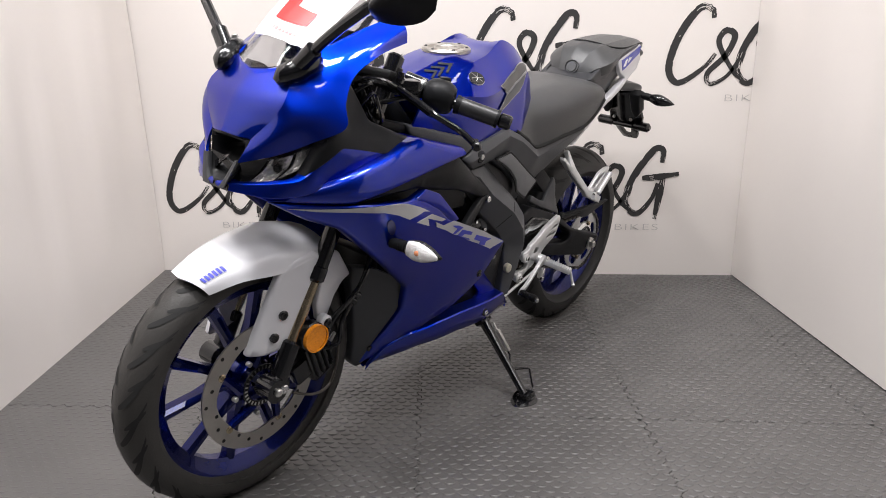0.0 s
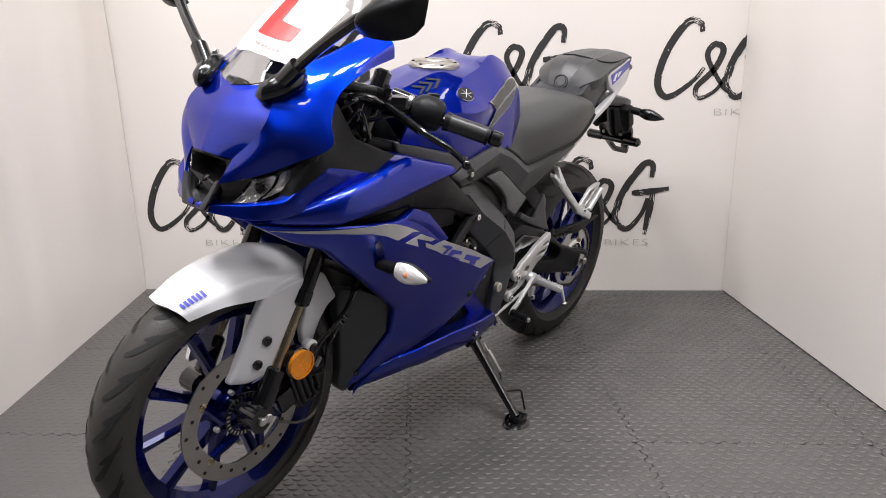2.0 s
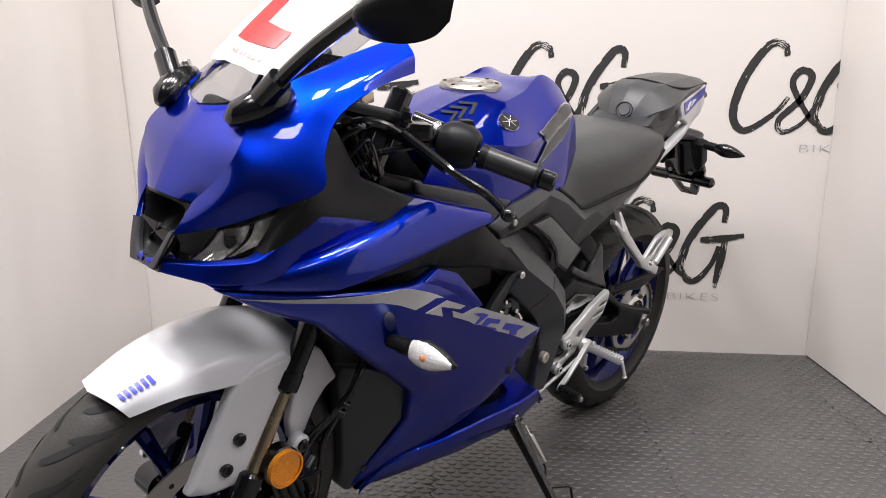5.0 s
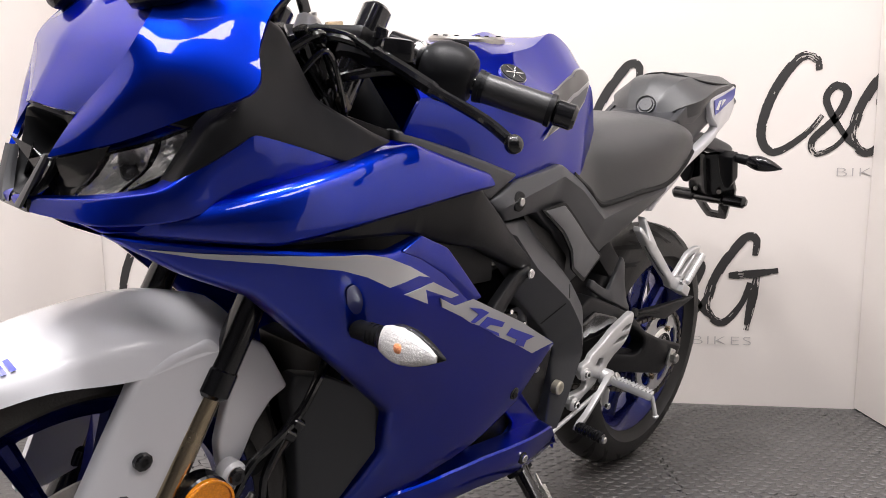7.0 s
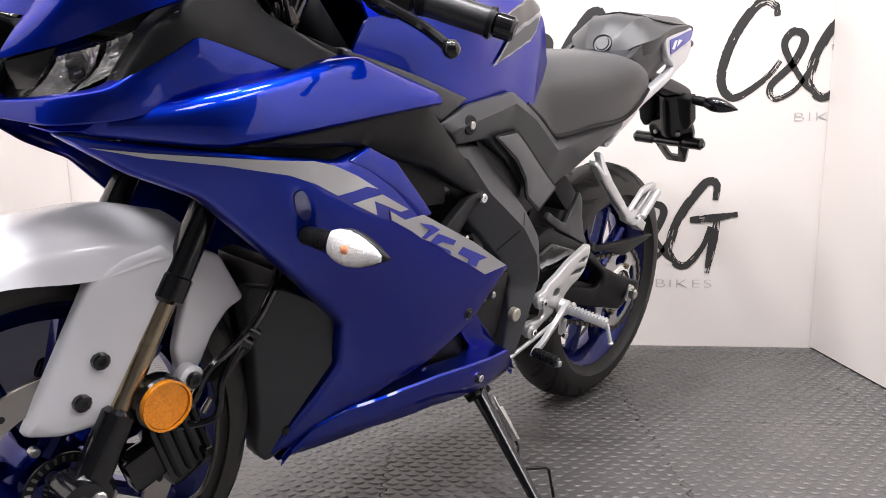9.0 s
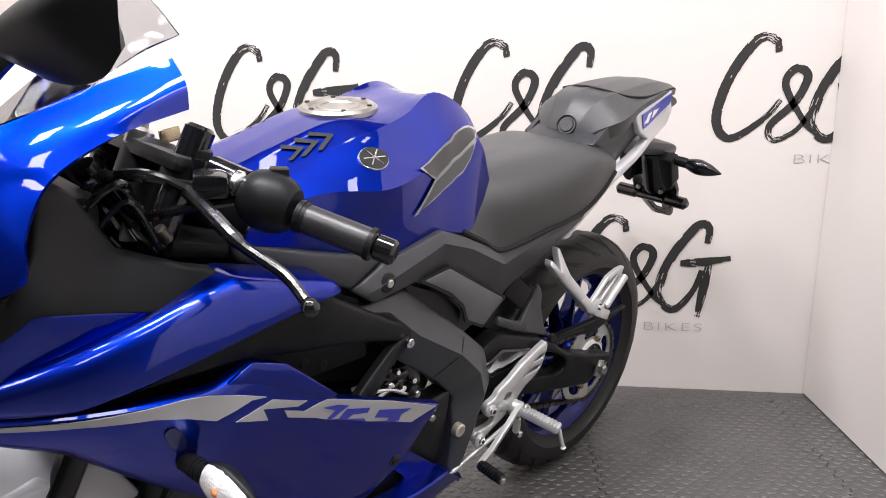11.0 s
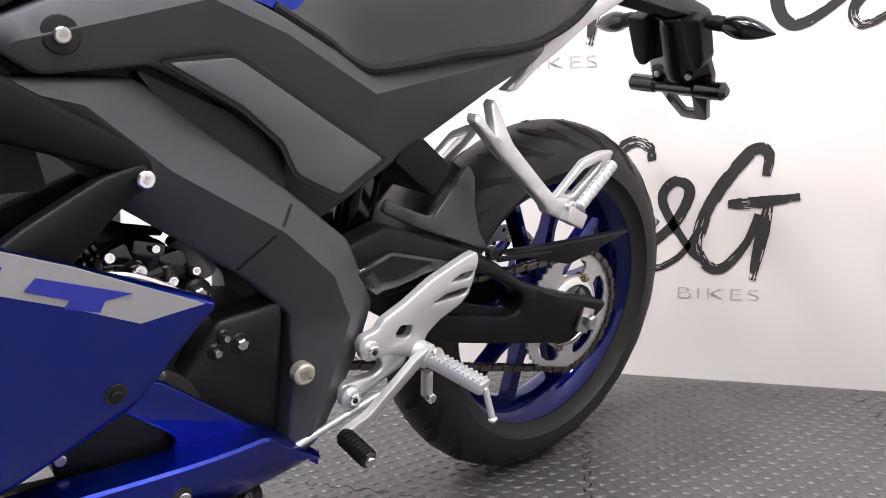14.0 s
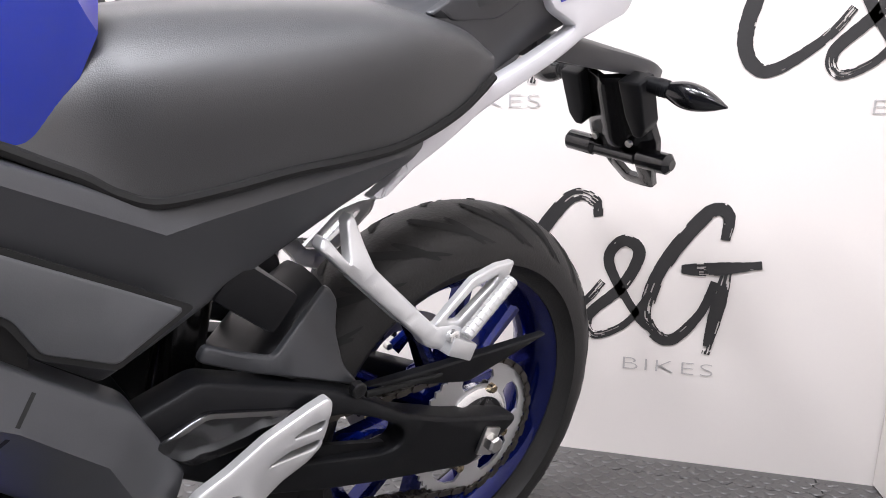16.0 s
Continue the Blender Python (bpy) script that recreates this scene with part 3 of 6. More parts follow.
for y in (0.098, -0.098):
    part("fork_stanchion", rod(fork_at(0.02, y), fork_at(0.30, y), 0.0125), GOLD, bike, "polished fork stanchion")
    part("fork_tube", rod(fork_at(0.25, y), fork_at(0.74, y), 0.0185), GLOSS, bike, "black fork tube")
    part("fork_seal", rod(fork_at(0.232, y), fork_at(0.27, y), 0.0205), GLOSS, bike)
    bm = rod(fork_at(-0.02, y), fork_at(0.10, y), 0.021)
    tube(bm, [Vector((1.36, y - 0.02, 0.298)), Vector((1.36, y + 0.025, 0.298))], 0.026, 14)
    part("fork_foot", bm, GLOSS, bike)
part("front_axle", rod((1.36, -0.13, 0.298), (1.36, 0.13, 0.298), 0.009), STEEL, bike)

guard = Sheet([[(1.505, 0, 0.556), (1.498, 0.03, 0.555), (1.488, 0.050, 0.546), (1.475, 0.058, 0.530)],
               [(1.432, 0, 0.590), (1.430, 0.036, 0.586), (1.424, 0.066, 0.570), (1.413, 0.080, 0.548)],
               [(1.35, 0, 0.607), (1.35, 0.040, 0.603), (1.343, 0.080, 0.585), (1.332, 0.094, 0.548)],
               [(1.27, 0, 0.612), (1.27, 0.042, 0.608), (1.265, 0.085, 0.592), (1.255, 0.104, 0.565)],
               [(1.20, 0, 0.60), (1.20, 0.04, 0.595), (1.20, 0.078, 0.582), (1.205, 0.10, 0.562)]])
mudguard = part("front_mudguard", guard.mesh(20, 10, 0.004), WHITE, bike, "pale grey front mudguard")
cheek = surface([(1.335, 0.55, 0.094), (1.40, 0.372, 0.076), (1.311, 0.376, 0.097), (1.224, 0.555, 0.106), (1.25, 0.58, 0.103), (1.35, 0.5, 0.088)])
pair("mudguard_cheek", panel([(1.333, 0.552), (1.352, 0.50), (1.402, 0.374), (1.365, 0.366), (1.313, 0.374), (1.285, 0.41), (1.222, 0.555), (1.25, 0.582), (1.295, 0.572)], cheek, 0.008, 0.008), WHITE, mudguard)
for x, z in ((1.324, 0.453), (1.344, 0.406)):
    for s in (1, -1):
        part("mudguard_bolt", bolt((x, s * (cheek(x, z) + 0.001), z), (0, s, 0), 0.0105, 0.005), GLOSS, mudguard)
for k in range(6):
    bm = guard.mesh(2, 2, 0, False, 0.0022, (0.045 + 0.030 * k, 0.064 + 0.030 * k, 0.44, 0.60), 1 if guard.normal(0.2, 0.4).z > 0 else -1)
    part("decal_bar", bm, DECAL_BLUE, mudguard, "blue print bar")

amber = part("reflector", rod((1.262, 0.117, 0.392), (1.262, 0.1285, 0.392), 0.0305, 32, 0.1), AMBER, bike, "round amber reflector in four prismatic quarters")
for q in range(4):
    bm = bmesh.new()
    hub_v = [bm.verts.new((1.262, 0.1288, 0.392))]
    tilt = (0.10, -0.06, 0.12, -0.09)[q]
    for k in range(9):
        a = math.pi / 2 * (q + k / 8) + 0.5
        hub_v.append(bm.verts.new((1.262 + 0.0275 * math.cos(a), 0.1290 + 0.0275 * tilt * math.sin((k / 8 - 0.5) * 2), 0.392 + 0.0275 * math.sin(a))))
    for k in range(1, 9):
        bm.faces.new((hub_v[0], hub_v[k], hub_v[k + 1]))
    part("reflector_quarter", bm, AMBER, amber)
part("reflector_rim", revolve([(0.0285, 0.0), (0.0315, 0.0), (0.0315, 0.003), (0.0285, 0.003)], (1.262, 0.1285, 0.392), 32), AMBER, amber)
part("reflector_bracket", rod((1.262, 0.095, 0.392), (1.262, 0.121, 0.392), 0.033, 28, 0.1), GLOSS, bike)
part("mudguard_tail", panel([(1.215, 0.575), (1.165, 0.555), (1.126, 0.491), (1.151, 0.479), (1.173, 0.451), (1.193, 0.406), (1.220, 0.402), (1.227, 0.44), (1.215, 0.50)], flat(0.086), 0.008, 0.006), WHITE, mudguard, "shaded rear part of the mudguard")
part("fork_stay", rod((1.217, 0.088, 0.408), (1.217, 0.112, 0.408), 0.0165, 20), WHITE, mudguard)
part("stay_bolt", bolt((1.217, 0.112, 0.408), (0, 1, 0), 0.011, 0.005), GLOSS, bike)
cal_turn = Matrix.Rotation(radians(22), 3, "Y")
bm = bmesh.new()
box(bm, (1.222, 0.078, 0.318), (0.070, 0.052, 0.100), cal_turn, 0.012)
box(bm, (1.262, 0.082, 0.300), (0.060, 0.030, 0.050), cal_turn, 0.008)
box(bm, (1.236, 0.086, 0.362), (0.030, 0.034, 0.030), cal_turn, 0.007)
caliper = part("brake_caliper", bm, GLOSS, bike, "black cast front brake caliper")
for k in range(4):
    bm = bmesh.new()
    box(bm, Vector((1.222, 0.105, 0.318)) + cal_turn @ Vector((-0.024 + 0.016 * k, 0, 0.004)), (0.006, 0.010, 0.074), cal_turn, 0.002)
    part("caliper_rib", bm, MATT, caliper)
for x, z in ((1.243, 0.354), (1.190, 0.300)):
    part("caliper_bolt", bolt((x, 0.106, z), (0, 1, 0), 0.0085, 0.005, 6), DARK, caliper)
part("bleed_nipple", rod((1.196, 0.100, 0.352), (1.186, 0.104, 0.372), 0.0045), STEEL, caliper)
part("axle_clamp", rod((1.345, 0.080, 0.298), (1.345, 0.116, 0.298), 0.030, 22), GLOSS, bike, "black axle clamp")
part("axle_bolt", bolt((1.343, 0.121, 0.298), (0, 1, 0), 0.0105, 0.005), CHROME, bike)
part("pinch_bolt", bolt((1.372, 0.100, 0.285), (0, 1, 0), 0.006, 0.004), CHROME, bike)
part("hose_bracket", panel([(1.225, 0.402), (1.182, 0.392), (1.150, 0.408), (1.124, 0.424), (1.128, 0.440), (1.160, 0.424), (1.188, 0.412), (1.222, 0.418)], flat(0.104), 0.008, 0.003, 0.012, 0.004), MATT, bike, "black hose bracket")
for x, z in ((1.144, 0.441), (1.132, 0.452)):
    part("hose_clamp", rod((x - 0.008, 0.112, z - 0.006), (x + 0.008, 0.112, z + 0.006), 0.0085), GLOSS, bike)
part("brake_hose", cable([(1.21, 0.10, 0.372), (1.196, 0.112, 0.415), (1.168, 0.114, 0.435), (1.130, 0.113, 0.462), (1.106, 0.112, 0.495), (1.083, 0.108, 0.535), (1.075, 0.10, 0.62), (1.09, 0.09, 0.80)], 0.0058), GLOSS, bike, "black brake hose")
part("brake_hose", cable([(1.235, 0.10, 0.345), (1.188, 0.116, 0.350), (1.178, 0.116, 0.40), (1.150, 0.114, 0.446), (1.118, 0.112, 0.478), (1.092, 0.106, 0.53), (1.08, 0.095, 0.62)], 0.0050), GLOSS, bike)
part("sensor_cable", cable([(1.30, 0.10, 0.262), (1.25, 0.112, 0.243), (1.205, 0.113, 0.250), (1.184, 0.112, 0.30), (1.178, 0.112, 0.38), (1.14, 0.112, 0.44)], 0.0032), CHAINM, bike, "braided sensor cable")

# main fairing panels
side = surface([(1.377, 0.71, 0.122), (1.238, 0.702, 0.196), (1.064, 0.638, 0.214), (1.03, 0.695, 0.208), (0.90, 0.60, 0.20), (0.674, 0.492, 0.181), (0.889, 0.34, 0.155), (1.049, 0.206, 0.045),
                (1.0, 0.38, 0.135), (1.134, 0.55, 0.180), (1.25, 0.647, 0.170)])
fairing = pair("side_fairing", panel([(1.380, 0.712), (1.30, 0.705), (1.238, 0.702), (1.088, 0.690), (1.035, 0.703), (0.985, 0.682), (0.90, 0.602), (0.650, 0.491), (0.730, 0.400), (0.836, 0.346), (0.892, 0.324), (1.007, 0.226), (1.052, 0.203),
                (0.996, 0.379), (1.017, 0.452), (1.134, 0.55), (1.246, 0.645), (1.313, 0.672)], side, 0.008, 0.010, 0.03), BLUE, bike, "blue side fairing panel")
band = panel([(1.353, 0.700), (1.304, 0.697), (1.244, 0.696), (1.169, 0.693), (1.131, 0.692), (1.1, 0.686), (1.059, 0.671), (1.018, 0.652), (1.041, 0.657), (1.091, 0.649), (1.126, 0.665), (1.162, 0.676), (1.237, 0.687), (1.303, 0.692)], side, 0.002, 0, 0.03, 0, 0.0022)
pair("decal_stripe", band, DECAL, fairing, "silver grey stripe")
for shape in ([(1.065, 0.637), (1.008, 0.644), (0.951, 0.619), (0.967, 0.617), (1.024, 0.637), (1.015, 0.617)],
              [(0.989, 0.62), (0.954, 0.604), (0.916, 0.608), (0.857, 0.583), (0.781, 0.551), (0.669, 0.495), (0.728, 0.488), (0.788, 0.517), (0.838, 0.538), (0.875, 0.559), (0.911, 0.572), (0.934, 0.585), (0.983, 0.607)]):
    pair("decal_block", panel(shape, side, 0.002, 0, 0.03, 0, 0.0022), DECAL, fairing, "slanted silver block")
for shape in ([(0.923, 0.597), (0.895, 0.591), (0.875, 0.582), (0.905, 0.571), (0.914, 0.574), (0.898, 0.583)],
              [(0.876, 0.576), (0.831, 0.560), (0.835, 0.553), (0.865, 0.562), (0.876, 0.559), (0.841, 0.545), (0.836, 0.538), (0.892, 0.565)],
              [(0.809, 0.547), (0.735, 0.519), (0.758, 0.517), (0.762, 0.507), (0.790, 0.516), (0.785, 0.523), (0.818, 0.537)]):
    pair("decal_bar", panel(shape, side, 0.001, 0, 0.03, 0, 0.0036), DECAL_BLUE, fairing, "blue print bar")
# the indicator's mirror image in the paint, laid on as a dim oval patch
pair("indicator_reflection", panel(rounded([(1.152, 0.653), (1.143, 0.659), (1.132, 0.649), (1.126, 0.636), (1.125, 0.622), (1.132, 0.619), (1.145, 0.632)], 0.006), side, 0.001, 0, 0.02, 0, 0.0020), REFLECTION_BLUE, fairing, "faint oval painted reflection of the indicator")
pair("screw_recess", panel(circle(0.750, 0.422, 0.0105), side, 0.003, 0.001, 0.02, 0, 0.0012), GLOSS, fairing)
part("fairing_screw", bolt((0.750, side(0.75, 0.42) + 0.001, 0.420), (0, 1, 0), 0.006, 0.003), DARK, fairing)
lip = panel([(1.038, 0.706), (0.985, 0.686), (0.895, 0.607), (0.92, 0.602), (0.985, 0.650), (1.035, 0.676), (1.075, 0.690)], side, 0.003, 0.002, 0.02, 0.004, 0.0012)
pair("fairing_lip", lip, BLUE, fairing)
# black sheet added inside so the gaps between the panels stay dark
pair("fairing_filler", panel([(1.345, 0.735), (1.10, 0.79), (0.93, 0.765), (0.80, 0.70), (0.78, 0.60), (0.95, 0.60), (1.12, 0.64), (1.30, 0.69)], flat(0.128), 0.01, 0, 0.05), MATT, bike, "black filler sheet added to darken the fairing gaps")
upper = surface([(1.377, 0.711, 0.122), (1.345, 0.735, 0.150), (1.24, 0.764, 0.197), (1.088, 0.805, 0.205), (0.90, 0.772, 0.212), (0.893, 0.755, 0.215), (1.1, 0.727, 0.218), (1.238, 0.702, 0.204)])
pair("upper_fairing", panel([(1.381, 0.712), (1.347, 0.734), (1.24, 0.766), (1.088, 0.808), (1.05, 0.815), (0.905, 0.779), (0.895, 0.760), (1.10, 0.728), (1.238, 0.704)], upper, 0.05, 0.016, 0.025), BLUE, bike, "blue upper fairing wing")
inner = surface([(1.419, 0.742, 0.03), (1.385, 0.735, 0.10), (1.345, 0.757, 0.165), (1.269, 0.819, 0.192), (1.142, 0.792, 0.192), (1.286, 0.748, 0.175), (1.381, 0.726, 0.115)])
pair("chin_fairing", panel([(1.421, 0.735), (1.385, 0.742), (1.345, 0.759), (1.269, 0.821), (1.142, 0.793), (1.20, 0.772), (1.286, 0.742), (1.381, 0.718), (1.418, 0.722)], inner, 0.02, 0.003, 0.022, 0.008, -0.007), BLUE, bike, "blue lower nose fairing")
ductf = surface([(1.238, 0.702, 0.19), (0.92, 0.756, 0.205), (0.80, 0.68, 0.165), (0.702, 0.627, 0.14), (0.703, 0.599, 0.138), (0.811, 0.573, 0.145), (0.903, 0.623, 0.175), (0.978, 0.674, 0.185)])
duct = pair("air_duct", panel([(1.238, 0.703), (0.92, 0.762), (0.89, 0.742), (0.80, 0.69), (0.695, 0.630), (0.690, 0.606), (0.72, 0.610), (0.80, 0.640), (0.88, 0.668), (0.985, 0.688), (1.045, 0.704)], ridged(ductf, [(1.2, 0.712), (0.92, 0.705), (0.80, 0.665), (0.70, 0.62)], 0.004, 0.22), 0.02, 0.006), MATT, bike, "matt black air duct panel")
strakef = surface([(0.71, 0.605, 0.142), (0.82, 0.555, 0.168), (0.78, 0.53, 0.155), (0.72, 0.585, 0.140)])
pair("duct_strake", panel([(0.700, 0.622), (0.695, 0.598), (0.715, 0.588), (0.775, 0.530), (0.86, 0.548), (0.81, 0.578), (0.74, 0.612)], ridged(strakef, [(0.70, 0.608), (0.83, 0.552)], 0.004, 0.3), 0.012, 0.004), MATT, bike, "black duct strake")
pair("duct_floor", panel([(0.95, 0.665), (0.80, 0.66), (0.70, 0.61), (0.76, 0.55), (0.90, 0.59)], flat(0.120), 0.01, 0, 0.05), GLOSS, bike, "dark hollow behind the duct")
for x, z in ((0.90, 0.625), (0.865, 0.612)):
    part("duct_screw", bolt((x, 0.124, z), (0, 1, 0), 0.008, 0.006), DARK, bike)
part("duct_bolt", bolt((0.705, 0.146, 0.607), (0, 1, 0), 0.0085, 0.005), CHROME, bike)
cowl = surface([(1.237, 0.932, 0.145), (1.165, 0.85, 0.160), (1.015, 0.80, 0.168), (1.265, 0.815, 0.188), (1.332, 0.764, 0.165), (1.30, 0.828, 0.178), (1.14, 0.79, 0.188)])
pair("inner_cowl", panel([(1.240, 0.938), (1.205, 0.925), (1.165, 0.855), (1.09, 0.824), (1.012, 0.800), (1.14, 0.788), (1.265, 0.815), (1.338, 0.760), (1.305, 0.826), (1.258, 0.868)], cowl, 0.02, 0.008), MATT, bike, "matt black inner cowl")
belly = surface([(0.757, 0.417, 0.165), (0.60, 0.327, 0.162), (0.504, 0.236, 0.116), (0.69, 0.30, 0.168), (0.867, 0.232, 0.135), (1.006, 0.212, 0.07), (0.885, 0.30, 0.150)])


def belly_section(x):
    """Heights of the belly's lower edge and of its crease."""
    low_z = float(np.interp(x, (0.50, 0.61, 0.70, 0.79, 0.90, 0.97, 1.03), (0.238, 0.245, 0.254, 0.260, 0.248, 0.222, 0.204)))
    top_z = float(np.interp(x, (0.50, 0.56, 0.592, 0.70, 0.80, 0.87, 0.95, 1.0, 1.03), (0.242, 0.290, 0.317, 0.321, 0.321, 0.315, 0.294, 0.262, 0.210)))
    return low_z, top_z


bm = bmesh.new()
rows = []
for k in range(55):
    x = 0.50 + 0.53 * k / 54
    low_z, top_z = belly_section(x)
    mid_z = low_z + (top_z - low_z) * 0.55
    yo, ym, yl = belly(x, top_z) - 0.002, belly(x, mid_z) + 0.003, belly(x, low_z) - 0.004
    deep = min(0.034, 0.30 * (1.03 - x), 0.5 * (x - 0.495))
    rows.append([bm.verts.new(p) for p in ((x, yl - 0.03, low_z + 0.002), (x, yl - 0.006, low_z - 0.003), (x, yl, low_z + 0.002), (x, ym, mid_z), (x, yo + 0.001, top_z - 0.003), (x, yo - 0.002, top_z), (x, yo - deep, top_z + 0.004), (x, yo - deep - 0.002, top_z - 0.016))])
for a, b in zip(rows, rows[1:]):
    for k in range(7):
        bm.faces.new((a[k], a[k + 1], b[k + 1], b[k]))
belly_pan = pair("belly_pan", bm, BLUE, bike, "blue belly fairing with a flat upper ledge", 28)
finf = surface([(0.59, 0.31, 0.130), (0.70, 0.405, 0.150), (0.74, 0.425, 0.155), (0.69, 0.325, 0.134), (0.735, 0.385, 0.146)])
pair("belly_fin", panel([(0.585, 0.304), (0.592, 0.316), (0.698, 0.408), (0.745, 0.428), (0.737, 0.386), (0.686, 0.340), (0.684, 0.328), (0.697, 0.316), (0.70, 0.310)], finf, 0.006, 0.003, 0.02, 0.006), BLUE, belly_pan)
part("belly_recess", rod((0.692, belly(0.692, 0.29) - 0.004, 0.290), (0.692, belly(0.692, 0.29) + 0.0042, 0.290), 0.0105, 24, 0.05), GROOVE, belly_pan)
part("belly_bolt", bolt((0.692, belly(0.692, 0.29) + 0.006, 0.290), (0, 1, 0), 0.0070, 0.003), CHROME, belly_pan)


def lower(x, z):
    return 0.122 - 0.575 * (x - 0.994) + 0.279 * (z - 0.379)


pair("radiator_cowl", panel([(1.078, 0.500), (1.035, 0.478), (0.985, 0.436), (0.975, 0.40), (0.982, 0.35), (0.995, 0.27), (1.045, 0.200), (1.064, 0.222), (1.070, 0.279), (1.083, 0.339), (1.101, 0.415), (1.119, 0.470), (1.118, 0.505)], lower, 0.02, 0.005), COVER, bike, "dark grey radiator side cowl")
part("cowl_bolt", bolt((1.029, lower(1.029, 0.26), 0.260), (0.57, 1, -0.28), 0.009, 0.004), GLOSS, bike)

# nose, headlights, screen
mid_sheet = Sheet([[(1.328, 0, 0.940), (1.318, 0.045, 0.947), (1.300, 0.087, 0.958)], [(1.365, 0, 0.900), (1.358, 0.058, 0.900), (1.345, 0.115, 0.905)],
                   [(1.385, 0, 0.860), (1.376, 0.052, 0.860), (1.362, 0.100, 0.866)], [(1.400, 0, 0.828), (1.392, 0.034, 0.824), (1.380, 0.060, 0.822)]])
cheek_sheet = Sheet([[(1.380, 0.060, 0.822), (1.393, 0.057, 0.800), (1.404, 0.050, 0.777)], [(1.362, 0.100, 0.866), (1.366, 0.114, 0.836), (1.362, 0.112, 0.800)],
                     [(1.345, 0.115, 0.905), (1.336, 0.146, 0.873), (1.318, 0.167, 0.832)], [(1.300, 0.087, 0.958), (1.295, 0.152, 0.915), (1.279, 0.206, 0.861)],
                     [(1.262, 0.096, 0.980), (1.266, 0.149, 0.949), (1.266, 0.190, 0.903)],
                     [(1.220, 0.105, 1.000), (1.229, 0.148, 0.980), (1.236, 0.178, 0.948)], [(1.160, 0.122, 1.028), (1.160, 0.164, 1.008), (1.172, 0.177, 0.984)], [(1.090, 0.140, 1.055), (1.090, 0.168, 1.032), (1.090, 0.173, 1.006)]])
bm = mid_sheet.mesh(16, 10, 0.005)
for side_bm in (cheek_sheet.mesh(35, 12, 0.005, False),):
    for b2 in (mirrored(side_bm), side_bm):
        tmp = bpy.data.meshes.new("tmp")
        b2.to_mesh(tmp)
        b2.free()
        bm.from_mesh(tmp)
        bpy.data.meshes.remove(tmp)
nose = part("nose_fairing", bm, BLUE, bike, "glossy blue nose fairing", 60)
lamp_sheet = Sheet([[(1.396, 0.048, 0.775), (1.358, 0.109, 0.799), (1.313, 0.160, 0.830), (1.276, 0.196, 0.857)],
                    [(1.390, 0.045, 0.755), (1.362, 0.100, 0.768), (1.326, 0.150, 0.790), (1.281, 0.185, 0.835)],
                    [(1.396, 0.035, 0.728), (1.373, 0.090, 0.738), (1.336, 0.145, 0.762), (1.289, 0.168, 0.820)]])
LENS = Sheet([[lamp_sheet.at(0.10, 0.26), lamp_sheet.at(0.12, 0.5), lamp_sheet.at(0.16, 0.95)], [lamp_sheet.at(0.5, 0.20), lamp_sheet.at(0.5, 0.5), lamp_sheet.at(0.5, 0.92)],
              [lamp_sheet.at(0.92, 0.10), lamp_sheet.at(0.90, 0.4), lamp_sheet.at(0.86, 0.78)]])


def outward(bm, way=Vector((1, 0.6, 0)), gap=0.0):
    for v in bm.verts:
        v.co += way.normalized() * gap
    return bm


pair("headlight_housing", outward(lamp_sheet.mesh(8, 14, 0.006, False), gap=-0.044), GLOSS, bike, "black headlight housing")
for v0, v1 in ((0.03, 0.47), (0.53, 0.97)):
    bm = bmesh.new()
    grid = []
    for i in range(17):
        row = []
        for j in range(21):
            u, w = i / 16, j / 20
            p = LENS.at(0.05 + 0.9 * u, v0 + (v1 - v0) * w)
            sink = 0.022 * (1 - (2 * u - 1) ** 2) * (1 - (2 * w - 1) ** 2) + 0.0022 * (j % 4 in (1, 2)) + 0.0030 * noise.noise((i * 2.3, j * 1.7, 4.0))
            row.append(bm.verts.new(p - Vector((1, 0.6, 0)).normalized() * (0.006 + sink)))
        grid.append(row)
    for a, b in zip(grid, grid[1:]):
        for k in range(20):
            bm.faces.new((a[k], a[k + 1], b[k + 1], b[k]))
    pair("headlight_reflector", bm, REFLECT, bike, "ribbed chrome headlight reflector", 8)
    p = LENS.at(0.5, (v0 + v1) / 2)
    d = Vector((1, 0.6, 0)).normalized()
    pair("headlight_bulb", rod(p - d * 0.034, p - d * 0.014, 0.008, 14, 0.6), GLOSS, bike)
lens = pair("headlight_lens", outward(LENS.mesh(8, 10, 0.002, False), gap=0.001), CLEAR, bike, "clear headlight lens")
for ob in bike.children:
    if ob.name.startswith("headlight_lens"):
        ob.visible_shadow = False
blank = Sheet([[lamp_sheet.at(u, 0.0), lamp_sheet.at(u, 0.13), lamp_sheet.at(u, 0.27 - 0.16 * u)] for u in (0, 0.5, 1)])
pair("headlight_blank", blank.mesh(6, 6, 0.004, False), GLOSS, bike, "smoked black headlight edge")
intake = Sheet([[(1.396, 0, 0.826), (1.388, 0.034, 0.822), (1.378, 0.058, 0.818)], [(1.335, 0, 0.80), (1.345, 0.03, 0.79), (1.390, 0.050, 0.785)], [(1.37, 0, 0.76), (1.38, 0.028, 0.755), (1.400, 0.040, 0.755)],
                [(1.414, 0, 0.728), (1.414, 0.018, 0.728), (1.412, 0.030, 0.730)]])
part("nose_intake", intake.mesh(10, 8, 0.004), MATT, bike, "black nose air intake")
